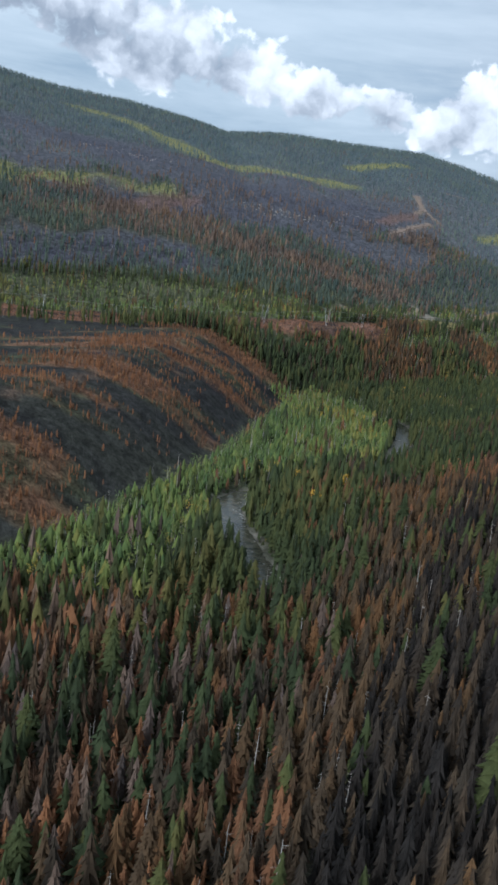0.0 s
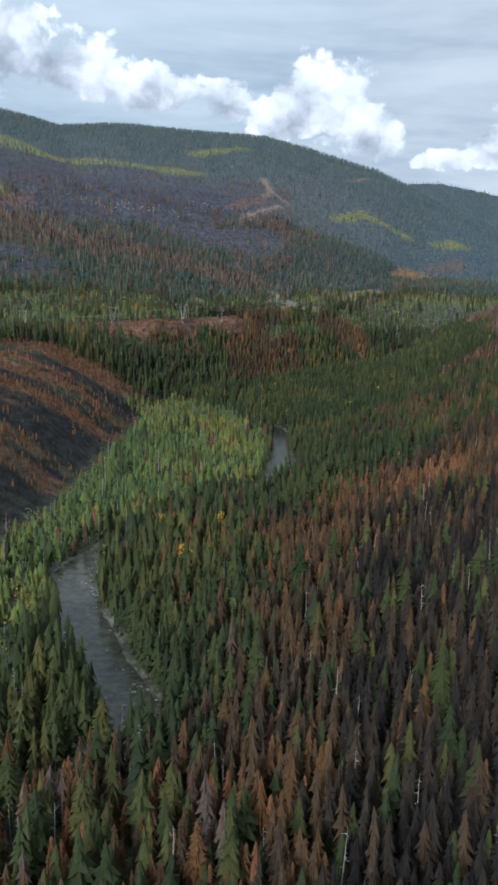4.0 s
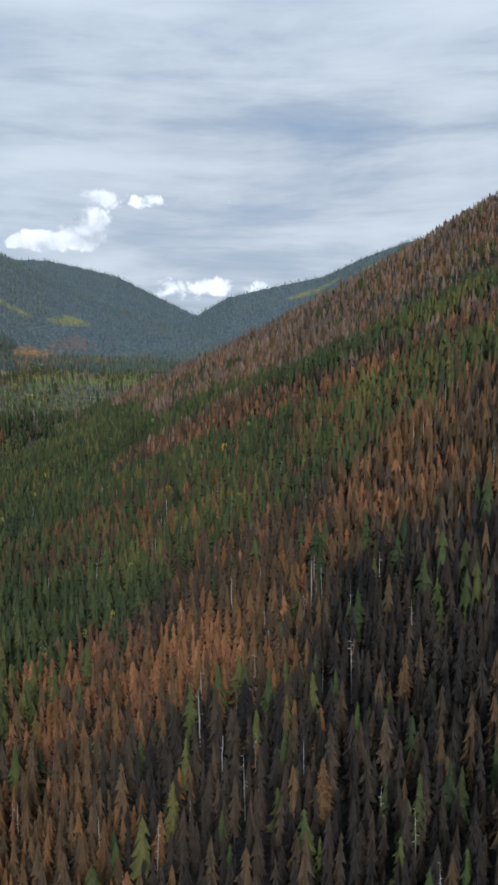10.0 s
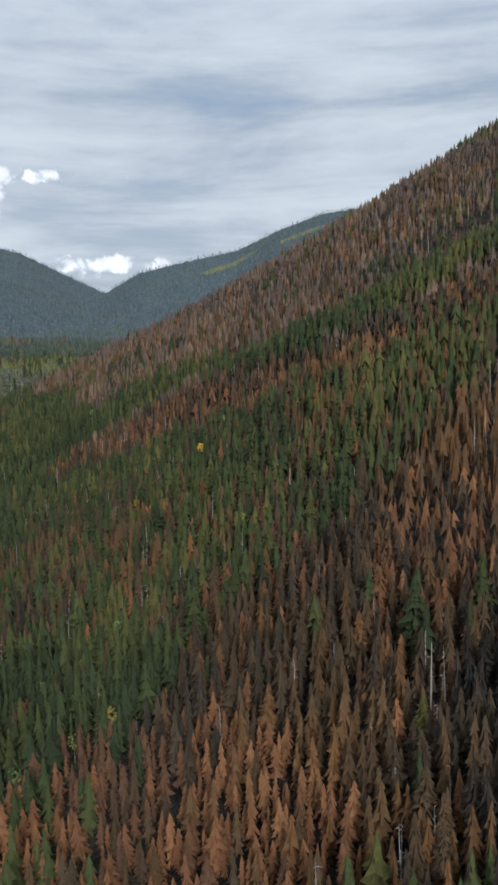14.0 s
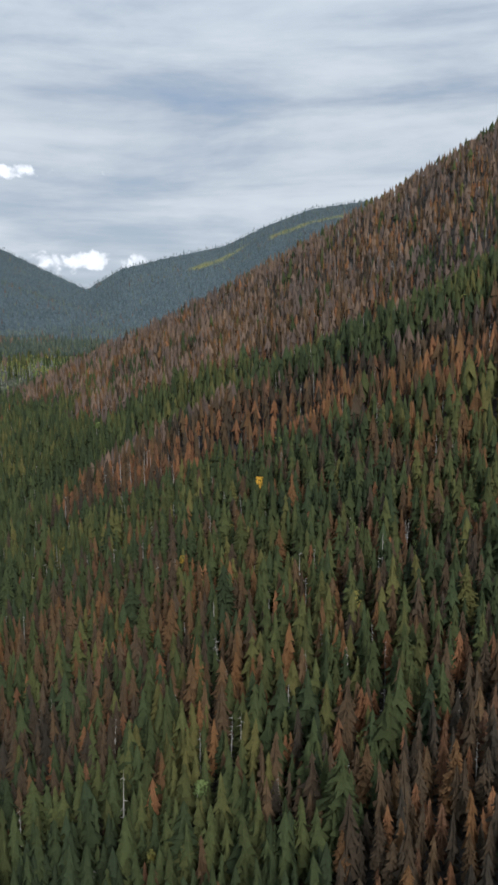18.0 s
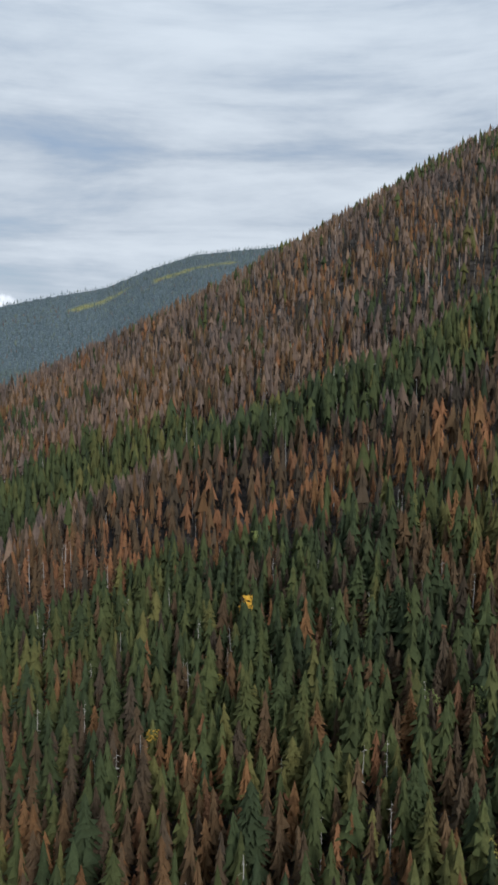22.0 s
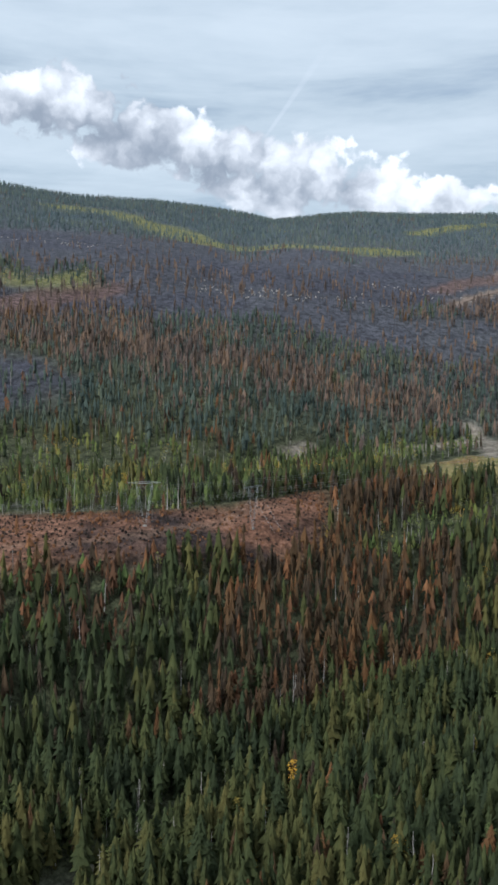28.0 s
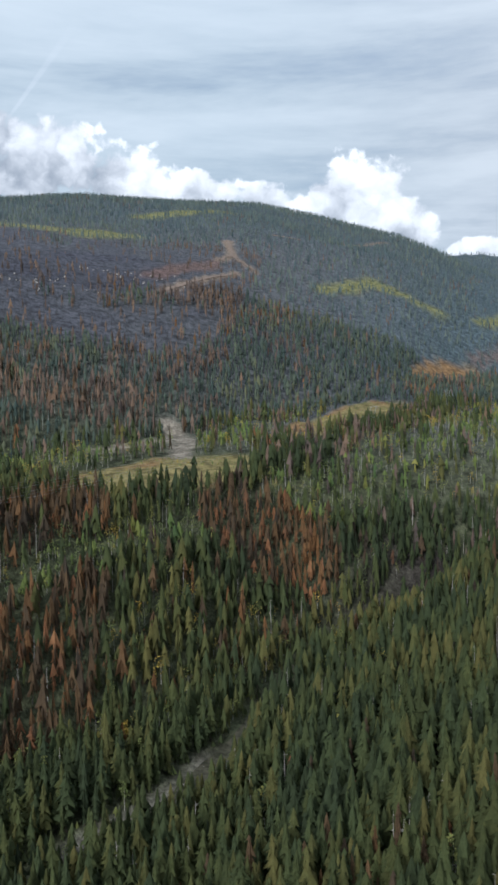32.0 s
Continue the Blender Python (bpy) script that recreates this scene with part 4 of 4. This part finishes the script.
def plant():
    for level, p in enumerate(sow()):
        k = kinds(p)
        if level < 2:
            d, _ = off_line(p[:, 0], p[:, 1], FRONT)
            for kind, count in HERO_COUNT.items():
                have = HEROES.get(kind, np.zeros((0, 2)))
                ids = np.nonzero((k == kind) & (d < (75 if kind in (0, 2, 8) else 150)))[0]
                ids = rng.permutation(ids)[:count - len(have)]
                HEROES[kind] = np.concatenate([have, p[ids]])
                k[ids] = -1
        for kind in range(9):
            q = p[k == kind]
            bare = level > 1 and kind in (0, 1, 2, 3, 7, 8)
            mats, high = MATS[kind], HIGH[kind]
            if level == 3:
                high = (0.62 * high[0], 0.78 * high[1])
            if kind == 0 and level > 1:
                # on the far valley wall the conifers take needles with haze painted in
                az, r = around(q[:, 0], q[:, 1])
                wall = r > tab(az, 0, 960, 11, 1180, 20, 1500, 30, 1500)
                stand("fir_stand", "conifer forest on the far mountainside, haze put into its colour", q[wall], [(c, []) for c, t in shapes_for(kind, level)], [HAZE_FAR if level == 3 else HAZE_MID, BARK], (0.62 * HIGH[0][0], 0.78 * HIGH[0][1]) if level == 3 else (0.8 * HIGH[0][0], 0.85 * HIGH[0][1]))
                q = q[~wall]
            if kind in (3, 4):
                inside = off_line(q[:, 0], q[:, 1], SCARP)
                low = (inside[0] * inside[1] > 12) & (q[:, 1] < tab(q[:, 0], 60, 1240, 90, 1120))
                stand("scorched_thicket" if kind == 3 else "charred_thicket", "low rusty burnt saplings on the blackened bank" if kind == 3 else "low charred sticks on the blackened bank",
                      q[low], shapes_for(kind, level), mats, (3, 9))
                q = q[~low]
            stand(NAMES[kind], LABELS[kind], q, [(c, [] if bare else t) for c, t in shapes_for(kind, level)], mats, high)


plant()


def understory():
    """Bushes and saplings that fill the gaps between the trunks."""
    p = scatter(-400, 900, 95, 1420, 6.2)
    d, _ = off_line(p[:, 0], p[:, 1], FRONT)
    p = p[d < 290]
    k = kinds(p)
    shapes = [conifer_shape(40 + s, 1, 4, 0.55, 0.0, 0.0, 0.65, 0.02) for s in range(4)]
    shapes = [(c, []) for c, t in shapes]
    stand("green_understory", "green bushes and saplings below the conifers", p[(k == 0) | (k == 1)], shapes, [GREEN, BARK], (2.0, 5.5))
    stand("brown_understory", "dead brown brush below the scorched conifers", p[(k == 2) | (k == 3) | (k == 7)], shapes, [SCORCH, CHAR], (1.2, 3.6))
    stand("leafy_understory", "yellow-green willow and alder bushes", p[k == 6], shapes, [ASPEN, PALE], (2.0, 5.0))


understory()

# ---- things ----
def part(name, bm, mat, parent, label=""):
    me = bpy.data.meshes.new(name)
    bm.to_mesh(me)
    bm.free()
    me.materials.append(mat)
    ob = new(name, me)
    ob.parent = parent
    return tagged(ob, label)


def rod(bm, a, b, r, sides=4):
    a, b = Vector(a), Vector(b)
    m = Matrix.Translation((a + b) / 2) @ (b - a).to_track_quat("Z", "Y").to_matrix().to_4x4()
    bmesh.ops.create_cone(bm, cap_ends=True, segments=sides, radius1=r, radius2=r, depth=(b - a).length, matrix=m)


def empty(name, place, turn=0.0):
    ob = new(name)
    ob.matrix_basis = pose(*place, 0, 0, turn)
    return ob


def tris_part(name, tris, size, mat, parent, seed):
    """A part from unit triangles, blown up to size metres."""
    co = np.array(tris, float).reshape(-1, 3) * np.array(size)
    g = random.Random(seed)
    tint = np.tile(np.array([[0.5, g.random(), 0.9, 1.0]]), (len(co), 1))
    ob = new(name, raw_mesh(name, co, np.arange(len(co)).reshape(-1, 3), [mat], colours=tint, puff=puff_of(tris, mat in (ASPEN, GOLD))))
    ob.parent = parent
    return ob


def trunk_part(h, r, mat, parent, seed, bent=0.0, cut=0.02):
    g = random.Random(seed)
    bm = bmesh.new()
    rings, sides = 7, 7
    loops = []
    for i in range(rings):
        k = i / (rings - 1)
        rr = r * ((1 - k) ** 0.8 * (1 - cut) + cut) * (1.35 if i == 0 else 1)
        ox, oy = bent * h * k * k + g.uniform(-0.01, 0.01) * h * (i > 0), g.uniform(-0.01, 0.01) * h * (i > 0)
        loops.append([bm.verts.new((ox + rr * math.cos(math.tau * j / sides), oy + rr * math.sin(math.tau * j / sides), k * h - 0.5 * (i == 0))) for j in range(sides)])
    for a, b in zip(loops[:-1], loops[1:]):
        for j in range(sides):
            bm.faces.new((a[j], a[(j + 1) % sides], b[(j + 1) % sides], b[j]))
    bm.faces.new(loops[-1])
    return part("trunk", bm, mat, parent)


def hero_conifer(seed, name, mat, wood, boughs, width, low, tall, slim=0.45):
    g = random.Random(seed)
    tree = new(name)
    crown, _ = dense_shape(seed + 50, 14, 7, boughs, width * g.uniform(0.88, 1.15), low + g.uniform(-0.05, 0.08), slim=slim * g.uniform(1.0, 1.5), drop=0.036, notch=0.58 if mat is GREEN else 0.36)
    size = g.uniform(*tall)
    tris_part("crown", crown, (size, size, size), mat, tree, seed)
    trunk_part(size * 0.97, 0.012 * size, wood, tree, seed)
    return tree


def hero_snag(seed):
    g = random.Random(seed)
    tree = new("dead_snag")
    h = g.uniform(16, 24)
    stem = trunk_part(h, 0.24, SILVER, tree, seed, g.uniform(-0.04, 0.04), 0.25)
    for i in range(9):
        bm = bmesh.new()
        a, z, ln = g.uniform(0, math.tau), h * g.uniform(0.35, 0.92), g.uniform(0.7, 1.9)
        m = Matrix.Translation((0, 0, z)) @ Matrix.Rotation(a, 4, "Z") @ Matrix.Rotation(radians(90 + g.uniform(-25, 20)), 4, "Y") @ Matrix.Translation((0, 0, ln / 2))
        bmesh.ops.create_cone(bm, cap_ends=True, segments=4, radius1=0.06, radius2=0.015, depth=ln, matrix=m)
        part("branch", bm, SILVER, stem)
    return tree


def hero_aspen(seed):
    g = random.Random(seed)
    tree = new("aspen_tree")
    h = g.uniform(13, 18)
    crown, _ = aspen_shape(seed + 70, 220, 0.17, 0.3)
    tris_part("crown", crown, (h, h, h), ASPEN, tree, seed)
    stem = trunk_part(h * 0.88, 0.17, PALE, tree, seed, g.uniform(-0.03, 0.03))
    for i in range(4):
        bm = bmesh.new()
        a, z = g.uniform(0, math.tau), h * g.uniform(0.38, 0.6)
        rod(bm, (0, 0, z), (1.4 * math.cos(a), 1.4 * math.sin(a), z + 2.2), 0.06, 5)
        part("limb", bm, PALE, stem)
    return tree


def golden_trees():
    """Single aspens in full autumn colour between the spruces."""
    g = random.Random(23)
    for x, y in ((55, 513), (58, 510), (49, 574), (84, 572), (372, 842), (398, 818), (345, 812), (322, 1010), (270, 1085), (374, 1106), (229, 1131)):
        tree = hero_aspen(g.randrange(9000))
        for ob in tree.children:
            if ob.name.startswith("crown"):
                ob.data.materials[0] = GOLD
        tree.matrix_basis = pose(x, y, float(land(x, y)), 0, 0, g.uniform(0, 360))
        k = g.uniform(1.0, 1.35)
        tree.scale = (1.1 * k, 1.1 * k, k)
        tagged(tree, "aspen in full golden autumn leaf among dark spruces", "tree", "golden aspens")


HERO_LABEL = {0: "tall green spruce with a narrow ragged crown", 1: "bright green young pine beside the river", 2: "fire-scorched conifer with brown dead needles", 3: "rusty orange fire-killed conifer",
              5: "bare silvery dead trunk with broken branch stubs", 6: "slim aspen with yellow autumn leaves and pale bark", 8: "blackened conifer standing on charred ground"}
HERO_GROUP = {0: "tall spruces in the valley", 1: "young pines by the river", 2: "scorched conifers on the slope", 3: "rusty conifers on the slope", 5: "silvery snags", 6: "autumn aspens",
              8: "blackened conifers on the slope"}


def hero_trees():
    """The trees nearest below the flight, each a thing of its own."""
    protos = {0: [hero_conifer(1000 + s, "spruce_tree", GREEN, BARK, 150, 0.150, 0.08, (18, 28)) for s in range(7)],
              1: [hero_conifer(1500 + s, "young_pine", YOUNG, BARK, 90, 0.19, 0.06, (9, 13), 0.55) for s in range(4)],
              2: [hero_conifer(2000 + s, "scorched_tree", SCORCH, CHAR, 170, 0.128, 0.16, (16, 23)) for s in range(7)],
              3: [hero_conifer(2500 + s, "rusty_tree", RUST, CHAR, 120, 0.145, 0.12, (11, 19)) for s in range(5)],
              8: [hero_conifer(2800 + s, "blackened_tree", DARK, CHAR, 130, 0.105, 0.20, (15, 22)) for s in range(5)],
              5: [hero_snag(3000 + s) for s in range(4)], 6: [hero_aspen(4000 + s) for s in range(5)]}
    g = random.Random(5)
    for kind, places in HEROES.items():
        z = land(places[:, 0], places[:, 1])
        for i, (x, y) in enumerate(places):
            src = protos[kind][i % len(protos[kind])]
            m = pose(x, y, z[i], g.uniform(-1.5, 1.5), g.uniform(-1.5, 1.5), g.uniform(0, 360))
            if i < len(protos[kind]):
                src.matrix_basis = m
                ob = src
            else:
                ob = copy_thing(src, m)
                k = g.uniform(0.78, 1.12)
                ob.scale = (k, k, k)
            tagged(ob, HERO_LABEL[kind], "tree", HERO_GROUP[kind])


hero_trees()
golden_trees()
METAL, _g, _b = material("galvanised_steel", 0.55, 0.5)
_b.inputs["Metallic"].default_value = 0.6
_g.put(_b.inputs["Base Color"], _g.mix(_g.noise(_g.add("ShaderNodeNewGeometry").outputs["Position"], 2.0), (0.30, 0.32, 0.32), (0.46, 0.48, 0.48)))
GLAZE, _g, _b = material("brown_porcelain", 0.3, 0.5)
_g.put(_b.inputs["Base Color"], _g.mix(_g.noise(_g.add("ShaderNodeNewGeometry").outputs["Position"], 3.0), (0.10, 0.06, 0.04), (0.20, 0.13, 0.09)))
WIRE, _g, _b = material("weathered_aluminium_wire", 0.6, 0.4)
_b.inputs["Metallic"].default_value = 0.5
_g.put(_b.inputs["Base Color"], _g.mix(_g.noise(_g.add("ShaderNodeNewGeometry").outputs["Position"], 1.0), (0.30, 0.31, 0.31), (0.40, 0.41, 0.42)))


def lattice_beam(bm, a, b, w0, w1, bays, r=0.07):
    """Four chords laced with zigzag bars; widest at the middle."""
    a, b = Vector(a), Vector(b)
    way = (b - a).normalized()
    side = way.cross(Vector((0, 1, 0.01))).normalized()
    up = way.cross(side).normalized()
    rows = []
    for i in range(bays + 1):
        k = i / bays
        w = w0 + (w1 - w0) * math.sin(math.pi * k)
        c = a + (b - a) * k
        rows.append([c + side * sx * w + up * sy * w for sx, sy in ((1, 1), (-1, 1), (-1, -1), (1, -1))])
    for i in range(bays):
        for j in range(4):
            rod(bm, rows[i][j], rows[i + 1][j], r, 3)
            rod(bm, rows[i][j], rows[i + 1][(j + 1) % 4], r * 0.7, 3)


def pylon(place, turn):
    """Guyed V tower: two lattice legs from one footing, a flat crossarm, insulators and four stays."""
    tower = empty("transmission_pylon", place, turn)
    H, half = 25.0, 4.6
    for s in (-1, 1):
        bm = bmesh.new()
        lattice_beam(bm, (0.3 * s, 0, 0), (half * s, 0, H), 0.20, 0.55, 12, 0.036)
        part("leg", bm, METAL, tower)
    bm = bmesh.new()
    lattice_beam(bm, (-9.5, 0, H + 0.4), (9.5, 0, H + 0.4), 0.2, 0.5, 12, 0.036)
    arm = part("crossarm", bm, METAL, tower)
    bm = bmesh.new()
    bmesh.ops.create_cube(bm, size=1, matrix=Matrix.Translation((0, 0, 0.05)) @ Matrix.Diagonal((2.2, 2.2, 1.1, 1)))
    part("footing", bm, bpy.data.materials["bare_silvery_wood"], tower, "pale concrete footing")
    for x in (-8.6, 0, 8.6):
        for s in (-1, 1):
            bm = bmesh.new()
            rod(bm, (x + 1.3 * s, 0, H - 0.2), (x, 0, H - 3.4), 0.13, 6)
            part("insulator", bm, GLAZE, arm, "brown insulator string")
    for sx in (-1, 1):
        for sy in (-1, 1):
            bm = bmesh.new()
            end = (sx * 3.5, sy * 19)
            rod(bm, (half * sx, 0, H - 0.5), (end[0], end[1], 0.2), 0.035, 3)
            part("guy_wire", bm, WIRE, tower)
    return tagged(tower, "grey steel guyed V transmission pylon on the cleared strip", "pylon", "power line pylons")


PYLONS = [(-640, 1062), (-285, 1168), (-85, 1215), (28, 1240), (124, 1272), (183, 1300), (560, 1752), (690, 1890)]
for _x, _y in PYLONS:
    pylon((_x, _y, float(land(_x, _y)) - 0.1), {183: 62}.get(_x, 20 if _x < 150 else 40))


def conductor(a, b, off, sag):
    """One sagging wire between two towers."""
    va, vb = Vector((*a, float(land(*a)) + 21.6)), Vector((*b, float(land(*b)) + 21.6))
    way = (vb - va).normalized()
    side = Vector((way.y, -way.x, 0)).normalized() * off
    cu = bpy.data.curves.new("power_line", "CURVE")
    cu.dimensions, cu.bevel_depth, cu.bevel_resolution = "3D", 0.03, 0
    sp = cu.splines.new("POLY")
    n = 17
    sp.points.add(n - 1)
    for i in range(n):
        k = i / (n - 1)
        p = va + (vb - va) * k + side
        sp.points[i].co = (p.x, p.y, p.z - 4 * sag * k * (1 - k), 1)
    cu.materials.append(WIRE)
    tagged(new("power_line", cu), "thin grey sagging high-voltage conductor wire", "power line", "high-voltage wires")


for _a, _b in ((0, 1), (1, 4), (4, 6), (2, 5), (5, 7)):
    for _o in (-8.6, 0.0, 8.6):
        conductor(PYLONS[_a], PYLONS[_b], _o, 9.0 if _a != 2 else 6.0)

# slash left on the cleared strip, shrubs on the fields
STONE, _g, _b = material("river_stone", 0.85, 0.3)
_w = _g.add("ShaderNodeNewGeometry").outputs["Position"]
_g.put(_b.inputs["Base Color"], _g.mix(_g.noise(_w, 0.7, 4.0), (0.12, 0.115, 0.105), (0.28, 0.265, 0.24)))


def scrub(name, label, places, mat, high, wide, seed):
    shapes = [conifer_shape(seed + s, 2, 4, wide, 0.0, 0.0, 0.6, 0.03, 3, 0.5) for s in range(4)]
    stand(name, label, places, shapes, [mat, CHAR], high)


def clutter():
    p = scatter(-560, 235, 1040, 1400, 3.4)
    c = cover_kind(p[:, 0], p[:, 1])
    q = p[(c[1] > 0.4) & (rng.uniform(0, 1, len(p)) < 0.85)]
    k = ripple(q[:, 0] * 0.6 + q[:, 1], q[:, 1] * 0.6 - q[:, 0] * 0.15, 12, 81, 3) + rng.normal(0, 0.25, len(q))
    scrub("slash_debris", "rusty heaps of cut branches and burnt brush", q[k > 0.06], RUST, (0.6, 2.4), 0.85, 61)
    scrub("charred_debris", "charred heaps of brush on the cleared strip", q[k <= 0.06], DARK, (0.5, 1.6), 1.1, 66)
    # bleached logs left lying on the burnt mountainside
    bits = np.concatenate([np.array(c) + rng.normal(0, 34, (30, 2)) * (1.6, 0.5) for c in ((54, 2084), (26, 2119), (178, 2119), (-362, 2297), (300, 2250))])
    scrub("bleached_slash", "pale bleached logging slash on the burnt mountainside", bits, SILVER, (1.5, 3.5), 0.9, 77)
    p = scatter(220, 760, 1480, 2060, 5.0)
    c = cover_kind(p[:, 0], p[:, 1])
    q = p[(c[2] > 0.5) & (rng.uniform(0, 1, len(p)) < 0.4)]
    scrub("meadow_shrubs", "yellowing low shrubs on the meadow", q, ASPEN, (0.6, 2.2), 0.6, 71)
    # saplings crowding the burnt bank
    p = scatter(-420, 240, 250, 1180, 4.3)
    d, side = off_line(p[:, 0], p[:, 1], SCARP)
    d = d * side
    s = cover_kind(p[:, 0], p[:, 1])[5]
    keep = (d > -15) & (d < 150) & (p[:, 1] < 1130) & (rng.uniform(0, 1, len(p)) < np.clip(0.13 + 1.2 * s, 0.02, 0.95))
    shapes = [conifer_shape(800 + k, 4, 4, 0.19, 0.05, 0.1, 0.5) for k in range(5)]
    stand("burnt_saplings", "rusty fire-killed saplings in streaks down the bank", p[keep], shapes, [RUST, CHAR], (2.2, 7.0))
    # stones and drift logs in the river bed
    g = random.Random(11)
    proto = None
    for i in range(130):
        k = g.uniform(6.0, 10.7) if i < 95 else g.uniform(15.5, 26.2)
        a, b = RIVER[int(k)], RIVER[int(k) + 1]
        f = k - int(k)
        x, y = a[0] + (b[0] - a[0]) * f, a[1] + (b[1] - a[1]) * f
        w = float(river_half(y))
        t = (b - a) / np.linalg.norm(b - a)
        o = g.choice((-1, 1)) * w * g.uniform(0.35, 1.08)
        x, y = x - t[1] * o, y + t[0] * o
        z = max(float(land(x, y)), float(tab(y, 0, -24, 450, -22, 839, -19, 1204, -13, 1500, -5)) - 0.45)
        m = pose(x, y, z, g.uniform(-8, 8), g.uniform(-8, 8), g.uniform(0, 360))
        if proto is None:
            bm = bmesh.new()
            bmesh.ops.create_icosphere(bm, subdivisions=2, radius=0.6)
            for v in bm.verts:
                v.co *= 1 + 0.28 * noise.noise(v.co * 2.1)
                v.co.z *= 0.6
            me = bpy.data.meshes.new("boulder")
            bm.to_mesh(me)
            bm.free()
            me.materials.append(STONE)
            ob = proto = new("boulder", me)
            ob.matrix_basis = m
        else:
            ob = copy_thing(proto, m)
        ob.scale = [g.uniform(0.4, 1.3)] * 3
        tagged(ob, "grey rounded boulder lying in the shallow river", "boulder", "river boulders")
    for i in range(26):
        k = g.uniform(6.5, 11.5) if i < 14 else g.uniform(18.0, 20.8)
        a, b = RIVER[int(k)], RIVER[int(k) + 1]
        f = k - int(k)
        t = (b - a) / np.linalg.norm(b - a)
        x, y = a[0] + (b[0] - a[0]) * f, a[1] + (b[1] - a[1]) * f
        o = g.choice((-1, 1)) * (float(river_half(y)) + g.uniform(-0.5, 2.5))
        x, y = x - t[1] * o, y + t[0] * o
        bm = bmesh.new()
        ln = g.uniform(5, 12)
        bmesh.ops.create_cone(bm, cap_ends=True, segments=6, radius1=0.22, radius2=0.10, depth=ln, matrix=Matrix.Rotation(radians(90), 4, "X"))
        me = bpy.data.meshes.new("drift_log")
        bm.to_mesh(me)
        bm.free()
        me.materials.append(SILVER)
        ob = new("drift_log", me)
        ob.matrix_basis = pose(x, y, float(land(x, y)) + 0.25, g.uniform(-4, 4), 0, math.degrees(math.atan2(-t[0], t[1])) + g.uniform(-40, 40))
        tagged(ob, "bleached drift log stranded on the river bank", "log", "drift logs")


clutter()
